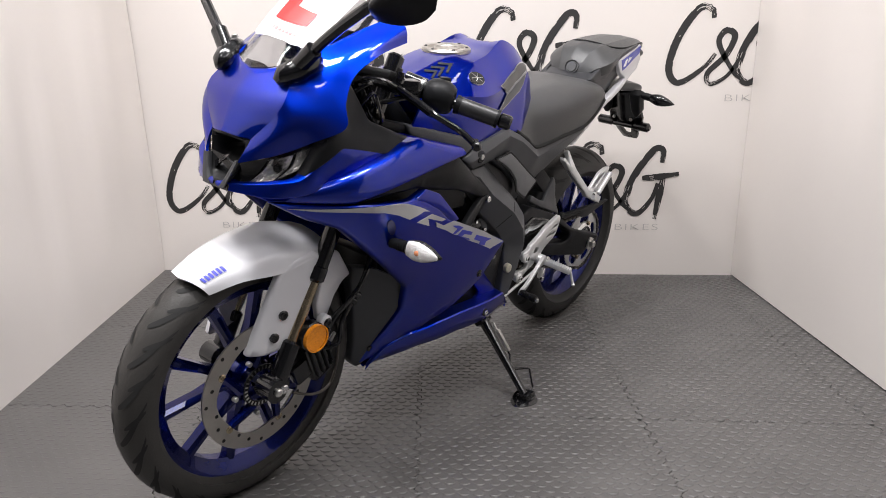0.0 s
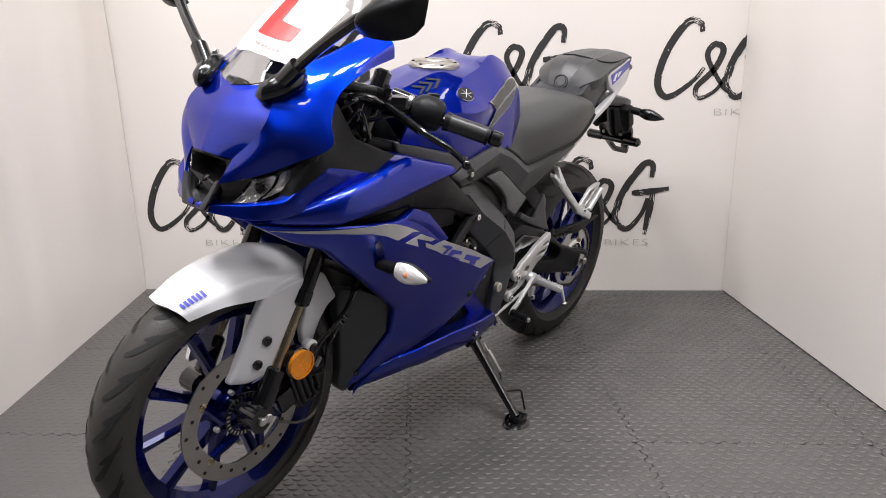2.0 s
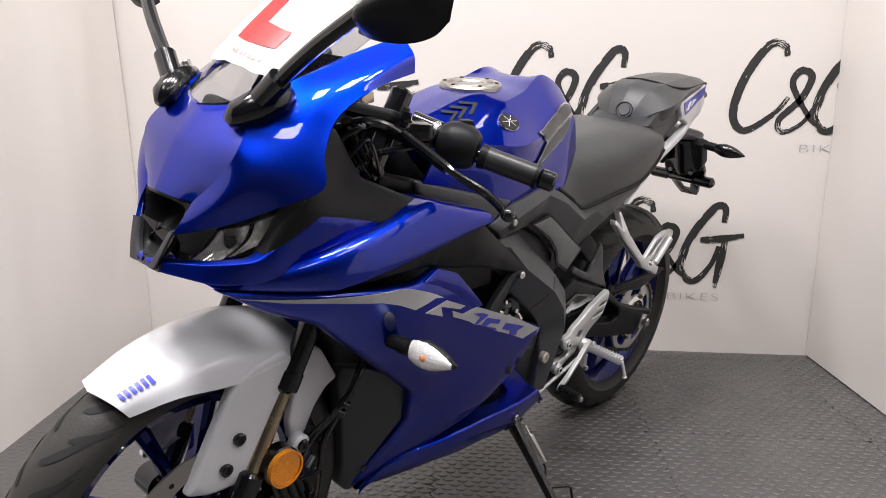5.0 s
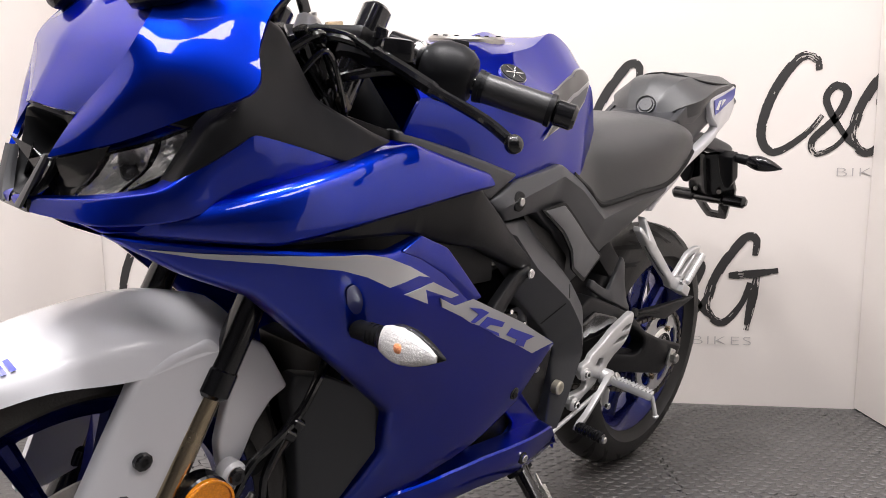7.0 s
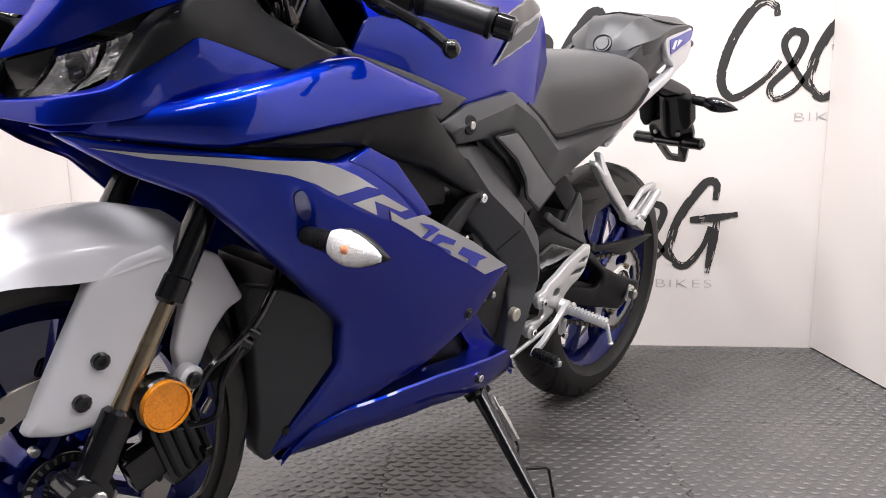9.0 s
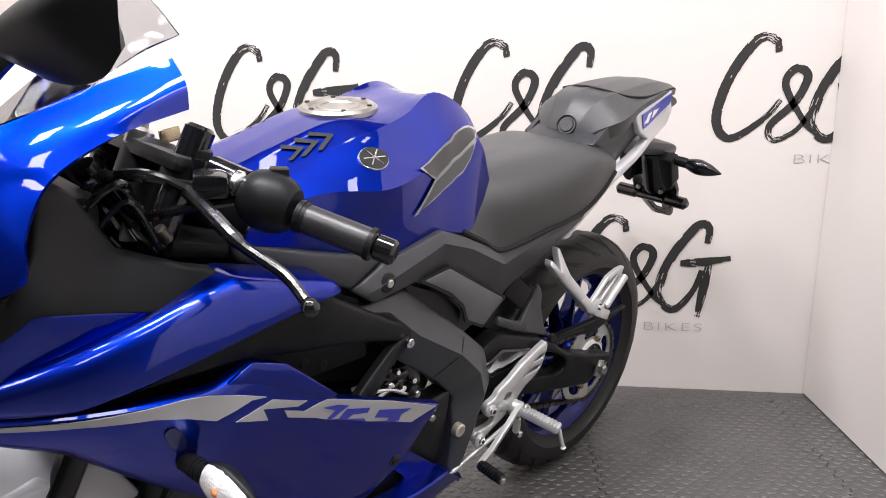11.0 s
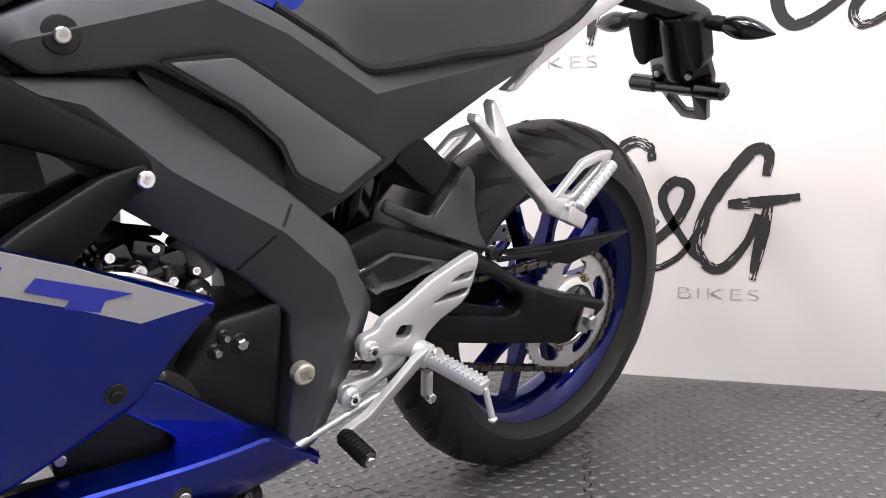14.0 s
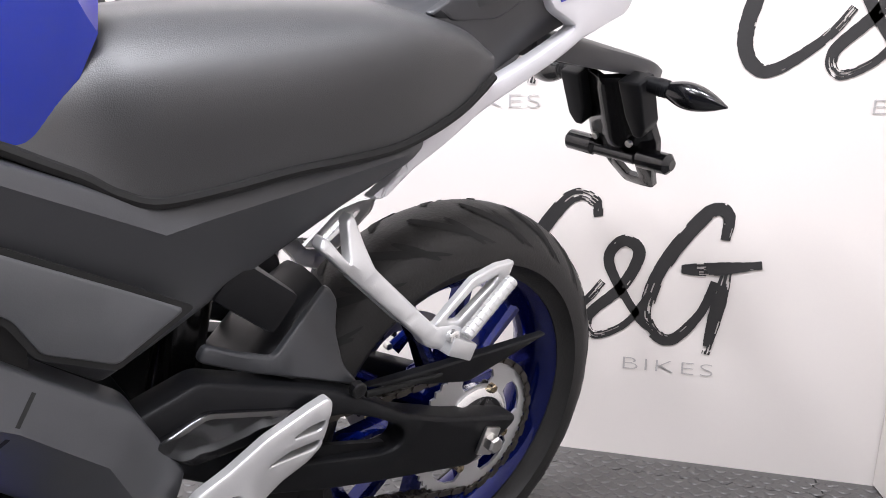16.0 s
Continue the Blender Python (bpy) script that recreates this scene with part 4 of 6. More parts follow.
pair("intake_trim", Sheet([[(1.406, 0.052, 0.780), (1.404, 0.042, 0.780), (1.396, 0.040, 0.78)], [(1.416, 0.042, 0.75), (1.415, 0.030, 0.75), (1.405, 0.028, 0.75)], [(1.423, 0.032, 0.726), (1.422, 0.016, 0.726), (1.412, 0.014, 0.73)]]).mesh(8, 6, 0.003, False), SATIN, bike, "dark intake trim")

bm = bmesh.new()
box(bm, (1.408, 0, 0.728), (0.020, 0.075, 0.014), None, 0.004)
part("intake_lip", bm, GLOSS, bike, "black lip under the nose intake")

SCREEN = [[(1.338, 0, 0.943), (1.317, 0.055, 0.953), (1.252, 0.10, 0.988), (1.18, 0.125, 1.02)],
          [(1.235, 0, 1.048), (1.222, 0.06, 1.047), (1.178, 0.103, 1.05), (1.12, 0.128, 1.06)],
          [(1.115, 0, 1.147), (1.11, 0.06, 1.137), (1.09, 0.098, 1.112), (1.07, 0.12, 1.078)]]
screen_sheet = Sheet(SCREEN)
screen = part("windscreen", screen_sheet.mesh(14, 12, 0.003), SMOKE, bike, "lightly smoked windscreen", 60)
screen.visible_shadow = False
def screen_patch(shape, lift, cell=0.05):
    """A thin patch of the windscreen's surface; outline in height and signed offset from the middle."""
    line = []
    for a, b in zip(shape, shape[1:] + shape[:1]):
        n = max(1, int(math.dist(a, b) / cell))
        line += [Vector(a).lerp(Vector(b), k / n) for k in range(n)]
    m = len(line)
    inner = [Vector((u, v)) for u in np.arange(0.02, 1, cell) for v in np.arange(-0.98, 1, cell)]
    verts, _, faces, *_ = delaunay_2d_cdt(line + inner, [(i, (i + 1) % m) for i in range(m)], [], 1, 1e-6)
    bm = bmesh.new()
    vs = []
    for p in verts:
        q = screen_sheet.at(p.x, abs(p.y)) - screen_sheet.normal(p.x, max(abs(p.y), 0.02)) * lift
        vs.append(bm.verts.new((q.x, -q.y if p.y < 0 else q.y, q.z)))
    for f in faces:
        bm.faces.new([vs[i] for i in f])
    for v in [v for v in bm.verts if not v.link_faces]:
        bm.verts.remove(v)
    return bm


plate = part("learner_plate", screen_patch([(0.22, -0.5), (0.23, -0.3), (0.26, -0.04), (0.23, 0.21), (0.16, 0.41), (0.03, 0.575), (0.40, 0.595), (0.75, 0.61), (0.79, 0.475), (0.82, 0.24), (0.84, 0.06), (0.84, -0.16), (0.83, -0.5)], 0.0040), SHEET, None, "", 60)
tagged(plate, "white learner plate with a red letter L on the windscreen", "sign")
plate.matrix_basis = bike.matrix_basis.copy()
part("letter", screen_patch([(0.76, -0.15), (0.74, 0.04), (0.53, 0.062), (0.48, 0.35), (0.36, 0.338), (0.41, -0.15)], 0.0056), RED, plate, "red letter L")
for k in range(7):
    v0 = -0.06 + 0.055 * k
    part("print_bar", screen_patch([(0.345 - 0.16 * (v0 + 0.06), v0), (0.345 - 0.16 * (v0 + 0.06), v0 + 0.034), (0.322 - 0.16 * (v0 + 0.06), v0 + 0.034), (0.322 - 0.16 * (v0 + 0.06), v0)], 0.0056), PALE_RED, plate)

# mirrors
for s in (1, -1):
    mirror = tagged(new("mirror"), "black rear-view mirror on a stalk")
    mirror.parent = bike
    bm = bmesh.new()
    tube(bm, [Vector((1.345, s * 0.086, 0.930)), Vector((1.334, s * 0.091, 0.940)), Vector((1.310, s * 0.104, 0.953)), Vector((1.282, s * 0.116, 0.966)), Vector((1.266, s * 0.120, 0.972))], [0.008, 0.019, 0.023, 0.019, 0.008], 18)
    tube(bm, spline([(1.312, s * 0.104, 0.956), (1.308, s * 0.122, 0.974), (1.304, s * 0.142, 0.994)], 4), 0.0165, 14)
    part("mirror_base", bm, GLOSS, mirror, "", 70)
    for x, y, z in ((1.331, 0.097, 0.957), (1.281, 0.121, 0.984)):
        part("base_bolt", bolt((x, s * y, z), (0.3, s * 0.3, 0.9), 0.007, 0.004), STEEL, mirror)
    bm = bmesh.new()
    tube(bm, spline([(1.305, s * 0.122, 0.972), (1.302, s * 0.15, 1.0), (1.292, s * 0.20, 1.042), (1.275, s * 0.255, 1.085)]), 0.0105, 10)
    part("stalk", bm, GLOSS, mirror)
    shell = Sheet([[(1.265, 0.240, 1.060), (1.265, 0.240, 1.072), (1.265, 0.246, 1.088)], [(1.265, 0.272, 1.054), (1.305, 0.272, 1.083), (1.265, 0.276, 1.118)],
                   [(1.258, 0.315, 1.055), (1.302, 0.315, 1.10), (1.258, 0.325, 1.143)], [(1.252, 0.350, 1.066), (1.286, 0.358, 1.112), (1.252, 0.363, 1.160)], [(1.247, 0.368, 1.085), (1.251, 0.376, 1.12), (1.247, 0.374, 1.155)]])
    bm = shell.mesh(14, 10, 0.012, False)
    part("shell", bm if s > 0 else mirrored(bm), MATT, mirror, "", 60)

# tank
TANK = [[(0.955, 0, 0.905), (0.955, 0.050, 0.904), (0.962, 0.098, 0.890), (0.978, 0.130, 0.866), (0.990, 0.126, 0.838), (0.995, 0.115, 0.805)],
        [(0.88, 0, 0.932), (0.88, 0.052, 0.930), (0.88, 0.106, 0.908), (0.88, 0.152, 0.882), (0.88, 0.148, 0.84), (0.88, 0.135, 0.79)],
        [(0.79, 0, 0.960), (0.79, 0.054, 0.957), (0.79, 0.100, 0.938), (0.79, 0.168, 0.878), (0.79, 0.150, 0.82), (0.79, 0.138, 0.755)],
        [(0.69, 0, 0.970), (0.69, 0.050, 0.966), (0.69, 0.086, 0.962), (0.69, 0.144, 0.890), (0.69, 0.14, 0.82), (0.69, 0.132, 0.765)],
        [(0.61, 0, 0.982), (0.61, 0.042, 0.985), (0.61, 0.068, 0.992), (0.61, 0.120, 0.926), (0.61, 0.125, 0.84), (0.61, 0.122, 0.770)],
        [(0.525, 0, 0.943), (0.525, 0.042, 0.948), (0.525, 0.070, 0.953), (0.528, 0.106, 0.912), (0.54, 0.114, 0.82), (0.545, 0.114, 0.755)],
        [(0.466, 0, 0.868), (0.466, 0.040, 0.868), (0.468, 0.070, 0.866), (0.476, 0.092, 0.838), (0.50, 0.100, 0.79), (0.515, 0.105, 0.75)]]
tank_sheet = Sheet(TANK, (1, 2, 3))


def sheet_patch(sheet, shape, lift, cell=0.03):
    """A thin patch with an outline in u, v, laid on a sheet."""
    line = []
    for a, b in zip(shape, shape[1:] + shape[:1]):
        n = max(1, int(math.dist(a, b) / cell))
        line += [Vector(a).lerp(Vector(b), k / n) for k in range(n)]
    verts, _, faces, *_ = delaunay_2d_cdt(line, [(i, (i + 1) % len(line)) for i in range(len(line))], [], 1, 1e-6)
    bm = bmesh.new()
    vs = []
    for p in verts:
        n = sheet.normal(p.x, p.y)
        vs.append(bm.verts.new(sheet.at(p.x, p.y) + n * (lift if n.y > 0 else -lift)))
    for f in faces:
        bm.faces.new([vs[i] for i in f])
    return bm


tank = part("fuel_tank", tank_sheet.mesh(36, 30, 0.006), BLUE, bike, "glossy blue fuel tank", 24)
cap_turn = Matrix.Translation((0.748, 0, 0.9615)) @ Matrix.Rotation(radians(6), 4, "Y") @ Matrix.Rotation(radians(90), 4, "X")
part("filler_cap", revolve([(0.001, 0.005), (0.026, 0.005), (0.028, 0.007), (0.032, 0.007), (0.034, 0.004), (0.044, 0.004), (0.046, 0.008), (0.056, 0.008), (0.061, 0.004), (0.062, -0.008), (0.001, -0.008)], (0, 0, 0), 48), DISCM, tank, "round steel filler cap").matrix_basis = cap_turn
for k in range(6):
    a = k * math.pi / 3
    part("cap_bolt", bolt((0.051 * math.cos(a), 0.008, 0.051 * math.sin(a)), (0, 1, 0), 0.004, 0.002), DARK, tank).matrix_basis = cap_turn
for s in (1, -1):
    n = tank_sheet.normal(0.339, 0.485)
    p = tank_sheet.at(0.339, 0.485)
    n = n if n.y > 0 else -n
    across = n.cross(Vector((1, 0, 0))).normalized()

    def oval(bm):
        """The badge, narrower across its slope."""
        for v in bm.verts:
            v.co -= across * (v.co - p).dot(across) * 0.24
        return bm if s > 0 else mirrored(bm)

    bm = bmesh.new()
    tube(bm, [p - n * 0.004, p + n * 0.002, p + n * 0.0035, p + n * 0.002], [0.0255, 0.0255, 0.0245, 0.022], 28)
    part("tank_badge", oval(bm), STEEL, tank, "round chrome badge")
    bm = bmesh.new()
    tube(bm, [p, p + n * 0.0040], 0.0238, 28)
    part("badge_centre", oval(bm), GROOVE, tank)
    side_way = n.orthogonal().normalized()
    for k in range(3):
        w = Matrix.Rotation(k * math.pi / 3, 3, n) @ side_way
        bm = rod(p + n * 0.0041 - w * 0.019, p + n * 0.0041 + w * 0.019, 0.0015, 6)
        part("badge_bar", oval(bm), CHROME, tank)
    for shape, mat, label, up in (([(0.467, 0.581), (0.543, 0.579), (0.636, 0.592), (0.705, 0.570), (0.765, 0.542), (0.788, 0.538), (0.815, 0.522), (0.799, 0.569), (0.786, 0.603), (0.780, 0.617), (0.695, 0.663), (0.614, 0.678), (0.539, 0.668), (0.511, 0.634), (0.485, 0.603)], DECAL, "pale outlined tank decal", 0.0034),
                                  ([(0.476, 0.585), (0.550, 0.586), (0.638, 0.600), (0.700, 0.580), (0.758, 0.559), (0.776, 0.557), (0.795, 0.560), (0.785, 0.581), (0.776, 0.603), (0.735, 0.632), (0.691, 0.657), (0.612, 0.670), (0.540, 0.660), (0.516, 0.630), (0.493, 0.604)], CARBON, "carbon-look tank decal", 0.0048),
                                  ([(0.538, 0.671), (0.618, 0.680), (0.704, 0.659), (0.795, 0.604), (0.785, 0.630), (0.774, 0.654), (0.764, 0.678), (0.748, 0.695), (0.733, 0.712), (0.718, 0.728), (0.644, 0.759), (0.574, 0.759), (0.514, 0.760), (0.492, 0.769), (0.473, 0.781), (0.454, 0.794), (0.479, 0.745), (0.507, 0.703)], DECAL, "pale outlined tank decal", 0.0034),
                                  ([(0.544, 0.681), (0.618, 0.689), (0.698, 0.671), (0.775, 0.622), (0.772, 0.641), (0.764, 0.659), (0.755, 0.677), (0.741, 0.692), (0.727, 0.706), (0.713, 0.721), (0.641, 0.750), (0.573, 0.749), (0.514, 0.750), (0.497, 0.760), (0.481, 0.771), (0.466, 0.784), (0.489, 0.743), (0.515, 0.708)], INSET, "smoked grey tank decal", 0.0048)):
        bm = sheet_patch(tank_sheet, shape, up)
        part("tank_decal", bm if s > 0 else mirrored(bm), mat, tank, label)
    for shape in ([(0.234, 0.205), (0.259, 0.251), (0.285, 0.299), (0.254, 0.328), (0.224, 0.355), (0.219, 0.347), (0.214, 0.340), (0.238, 0.316), (0.263, 0.290), (0.244, 0.258), (0.225, 0.227), (0.230, 0.216)], [(0.191, 0.205), (0.215, 0.247), (0.239, 0.291), (0.208, 0.315), (0.176, 0.339), (0.170, 0.332), (0.165, 0.326), (0.191, 0.304), (0.217, 0.283), (0.199, 0.254), (0.182, 0.226), (0.186, 0.215)],
                  [(0.146, 0.205), (0.170, 0.245), (0.193, 0.284), (0.166, 0.306), (0.138, 0.329), (0.133, 0.323), (0.127, 0.317), (0.150, 0.298), (0.172, 0.280), (0.154, 0.253), (0.136, 0.227), (0.141, 0.216)]):
        bm = sheet_patch(tank_sheet, shape, 0.003)
        part("tank_vent", bm if s > 0 else mirrored(bm), GROOVE, tank, "black chevron vent")


trimf = surface([(0.97, 0.82, 0.125), (0.90, 0.79, 0.146), (0.77, 0.76, 0.147), (0.84, 0.73, 0.150)])
pair("tank_trim", panel([(1.008, 0.826), (0.90, 0.800), (0.765, 0.768), (0.835, 0.730), (0.91, 0.768), (1.005, 0.800)], trimf, 0.012, 0.006), SATIN, bike, "dark grey trim below the tank")

# seats and tail
seat_sheet = Sheet([[(0.568, 0, 0.80), (0.566, 0.06, 0.795), (0.565, 0.10, 0.785), (0.562, 0.115, 0.766)],
                    [(0.50, 0, 0.84), (0.50, 0.06, 0.832), (0.50, 0.102, 0.795), (0.50, 0.115, 0.735)],
                    [(0.44, 0, 0.855), (0.44, 0.07, 0.846), (0.44, 0.118, 0.80), (0.440, 0.112, 0.708)],
                    [(0.32, 0, 0.870), (0.32, 0.085, 0.862), (0.32, 0.132, 0.815), (0.32, 0.122, 0.728)],
                    [(0.20, 0, 0.878), (0.20, 0.10, 0.870), (0.20, 0.138, 0.835), (0.20, 0.118, 0.742)],
                    [(0.125, 0, 0.852), (0.12, 0.075, 0.862), (0.115, 0.120, 0.842), (0.11, 0.108, 0.775)],
                    [(0.095, 0, 0.825), (0.075, 0.06, 0.842), (0.065, 0.100, 0.832), (0.062, 0.104, 0.812)]])
part("rider_seat", seat_sheet.mesh(36, 22, 0.01), SEATM, bike, "black vinyl rider seat", 60)
# black strip along the seat's lower edge, in place of the shadow gap there
edge_line = [seat_sheet.at(k / 24, 1.0) for k in range(25)]
pair("seat_gap_shade", cable([p + Vector((0, -0.001, -0.004)) for p in edge_line[::2]], 0.006), GROOVE, bike, "black strip for the shadow gap under the seat")
pill_sheet = Sheet([[(0.138, 0, 0.872), (0.138, 0.03, 0.872), (0.134, 0.045, 0.870), (0.128, 0.052, 0.866)],
                    [(0.122, 0, 0.925), (0.120, 0.040, 0.920), (0.108, 0.080, 0.898), (0.102, 0.076, 0.872)],
                    [(0.080, 0, 0.966), (0.078, 0.056, 0.957), (0.062, 0.108, 0.920), (0.056, 0.102, 0.890)],
                    [(-0.01, 0, 0.980), (-0.01, 0.06, 0.974), (-0.01, 0.106, 0.948), (-0.01, 0.096, 0.922)],
                    [(-0.15, 0, 0.990), (-0.15, 0.05, 0.986), (-0.15, 0.082, 0.968), (-0.15, 0.076, 0.948)],
                    [(-0.26, 0, 0.978), (-0.26, 0.035, 0.975), (-0.26, 0.05, 0.967), (-0.26, 0.05, 0.953)],
                    [(-0.302, 0, 0.962), (-0.302, 0.02, 0.961), (-0.30, 0.03, 0.957), (-0.30, 0.03, 0.952)]], (1, 2))
pillion = part("pillion_seat", pill_sheet.mesh(30, 21, 0.01), SEATM, bike, "black pillion seat", 22)
pair("pillion_seam", cable([pill_sheet.at(u, v) + Vector((0, 0, 0.001)) for u, v in ((0.40, 0.0), (0.42, 0.22), (0.47, 0.45), (0.56, 0.60), (0.75, 0.66), (0.97, 0.64))], 0.0024), GROOVE, pillion)
part("seat_lock", revolve([(0.001, 0.003), (0.014, 0.003), (0.016, 0.0), (0.019, 0.0), (0.021, 0.004), (0.022, 0.0), (0.022, -0.01), (0.001, -0.01)], (0, 0, 0), 28), SATIN, pillion, "round seat lock").matrix_basis = Matrix.Translation((0.134, 0.012, 0.898)) @ Matrix.Rotation(radians(-80), 4, "Z") @ Matrix.Rotation(radians(22), 4, "X")
core = Sheet([[(0.22, 0, 0.84), (0.22, 0.07, 0.83), (0.22, 0.09, 0.79), (0.22, 0.085, 0.73)], [(0.10, 0, 0.90), (0.10, 0.08, 0.89), (0.10, 0.088, 0.84), (0.10, 0.085, 0.78)],
              [(-0.08, 0, 0.94), (-0.08, 0.075, 0.93), (-0.08, 0.082, 0.90), (-0.08, 0.06, 0.86)], [(-0.28, 0, 0.95), (-0.28, 0.04, 0.945), (-0.28, 0.05, 0.93), (-0.28, 0.03, 0.915)]])
part("tail_core", core.mesh(14, 12, 0.01), SATIN, bike, "dark tail unit under the seats")
tailf = surface([(-0.02, 0.92, 0.098), (-0.19, 0.97, 0.075), (-0.15, 0.875, 0.08), (0.05, 0.77, 0.096), (0.13, 0.735, 0.10), (0.20, 0.68, 0.096), (-0.05, 0.86, 0.10)])
tail = pair("tail_panel", panel([(-0.004, 0.930), (-0.202, 0.970), (-0.204, 0.949), (-0.228, 0.919), (-0.205, 0.885), (-0.13, 0.860), (-0.099, 0.851), (0.066, 0.765), (0.112, 0.735), (0.158, 0.707), (0.192, 0.676), (0.212, 0.676), (0.187, 0.694), (0.157, 0.735), (0.114, 0.763), (0.068, 0.793), (0.010, 0.820), (-0.078, 0.866), (-0.028, 0.883), (-0.004, 0.912)], tailf, 0.014, 0.006), WHITE, bike, "pale grey tail panel")
pair("tail_decal", panel([(-0.024, 0.924), (-0.196, 0.964), (-0.199, 0.947), (-0.192, 0.937), (-0.038, 0.892)], tailf, 0.001, 0, 0.03, 0, 0.002), DECAL_BLUE, tail, "blue tail decal")
pair("decal_bar", panel([(-0.040, 0.904), (-0.058, 0.925), (-0.075, 0.928), (-0.058, 0.905)], tailf, 0.001, 0, 0.02, 0, 0.0032), SHEET, tail, "white print bar")
pair("decal_bar", panel([(-0.078, 0.913), (-0.086, 0.930), (-0.118, 0.932), (-0.090, 0.918)], tailf, 0.001, 0, 0.02, 0, 0.0032), SHEET, tail, "white print bar")
pair("tail_front", panel([(-0.004, 0.930), (0.050, 0.922), (0.092, 0.905), (0.130, 0.880), (0.150, 0.868), (0.110, 0.862), (0.050, 0.868), (-0.004, 0.900)], flat(0.090), 0.010, 0.003), SATIN, tail, "dark tail shoulder beside the seat")
coverf = surface([(0.832, 0.729, 0.148), (0.639, 0.789, 0.136), (0.438, 0.702, 0.108), (0.125, 0.748, 0.100), (0.247, 0.678, 0.104), (0.482, 0.522, 0.116), (0.60, 0.66, 0.138)])
cover_ridge = [(0.80, 0.722), (0.64, 0.764), (0.56, 0.737), (0.438, 0.677), (0.31, 0.701), (0.18, 0.728)]
cover = pair("side_cover", panel([(0.835, 0.728), (0.766, 0.759), (0.639, 0.783), (0.565, 0.755), (0.440, 0.699), (0.300, 0.721), (0.125, 0.744), (0.247, 0.678), (0.482, 0.520), (0.552, 0.578), (0.552, 0.620), (0.604, 0.663), (0.69, 0.705), (0.785, 0.696)], ridged(coverf, cover_ridge, 0.010, 0.40), 0.03, 0.004, 0.016, crease=cover_ridge), COVER, bike, "matt black side cover")
pair("inset_gap", panel([(0.689, 0.709), (0.614, 0.719), (0.410, 0.602), (0.483, 0.560), (0.547, 0.593), (0.566, 0.628), (0.612, 0.665)], coverf, 0.004, 0, 0.025, 0.006, 0.0012), GROOVE, cover)
pair("cover_inset", panel([(0.682, 0.708), (0.615, 0.714), (0.419, 0.602), (0.483, 0.566), (0.543, 0.596), (0.562, 0.631), (0.61, 0.669)], coverf, 0.006, 0.003, 0.025, 0.006, 0.003), INSET, cover, "satin grey inset")
pair("bolt_recess", panel(circle(0.767, 0.728, 0.0155), coverf, 0.004, 0.002, 0.02, 0, 0.0095), GROOVE, cover)
part("cover_bolt", bolt((0.767, coverf(0.767, 0.728) + 0.0100, 0.728), (0, 1, 0), 0.0068, 0.004), STEEL, cover)
pair("mesh_grille", panel([(0.70, 0.70), (0.61, 0.66), (0.55, 0.615), (0.55, 0.57), (0.63, 0.61)], flat(0.115), 0.01, 0, 0.03), DARK, bike, "dark mesh grille")

# frame, engine, swingarm
framef = surface([(0.80, 0.66, 0.130), (0.70, 0.69, 0.131), (0.549, 0.574, 0.131), (0.42, 0.42, 0.110), (0.499, 0.263, 0.108), (0.536, 0.40, 0.122), (0.70, 0.57, 0.130)])
beam_ridge = [(0.82, 0.69), (0.75, 0.672), (0.68, 0.612), (0.565, 0.54), (0.50, 0.48), (0.472, 0.42), (0.50, 0.33), (0.525, 0.262)]
frame_beam = pair("frame_beam", panel([(0.82, 0.695), (0.70, 0.692), (0.549, 0.577), (0.468, 0.512), (0.418, 0.42), (0.440, 0.349), (0.497, 0.260), (0.545, 0.260), (0.536, 0.362), (0.540, 0.432), (0.591, 0.482), (0.712, 0.571), (0.82, 0.64)], ridged(framef, beam_ridge, 0.014, 0.50), 0.04, 0.004, 0.015, crease=beam_ridge), COVER, bike, "satin black frame beam")
pair("frame_joint", panel([(0.607, 0.498), (0.552, 0.567), (0.549, 0.565), (0.604, 0.496)], ridged(framef, [(0.82, 0.69), (0.75, 0.672), (0.68, 0.612), (0.565, 0.54), (0.50, 0.48)], 0.0144, 0.50), 0.004, 0, 0.02, 0), GROOVE, frame_beam)
part("frame_bolt", bolt((0.529, 0.121, 0.362), (0, 1, 0), 0.0135, 0.007, 16), ZINC, bike, "pale zinc frame bolt")
bm = bmesh.new()
box(bm, (0.64, 0.0, 0.32), (0.22, 0.17, 0.20), None, 0.03)
engine = part("engine", bm, DARK, bike, "dark single-cylinder engine")
bm = bmesh.new()
box(bm, (0.80, 0.0, 0.40), (0.16, 0.15, 0.14), Matrix.Rotation(radians(-35), 3, "Y"), 0.02)
part("cylinder", bm, DARK, engine)
bm = bmesh.new()
box(bm, (0.86, 0.0, 0.48), (0.13, 0.17, 0.12), Matrix.Rotation(radians(-30), 3, "Y"), 0.02)
part("cylinder_head", bm, DARK, engine)
for k in range(5):
    bm = bmesh.new()
    box(bm, (0.765 + 0.018 * k, 0.0, 0.375 + 0.014 * k), (0.006, 0.185, 0.13), Matrix.Rotation(radians(-35), 3, "Y"), 0.002)
    part("cooling_fin", bm, DARK, engine)
part("sprocket_cover", panel([(0.545, 0.28), (0.66, 0.27), (0.69, 0.36), (0.625, 0.440), (0.548, 0.452)], ridged(flat(0.106), [(0.68, 0.36), (0.56, 0.44)], 0.006, 0.12), 0.03, 0.008), DARK, engine, "black sprocket cover")
bm = bmesh.new()
tube(bm, [(0.72, 0.09, 0.34), (0.72, 0.118, 0.34), (0.72, 0.122, 0.34)], [0.075, 0.075, 0.066], 32)
part("generator_cover", bm, DARK, engine)
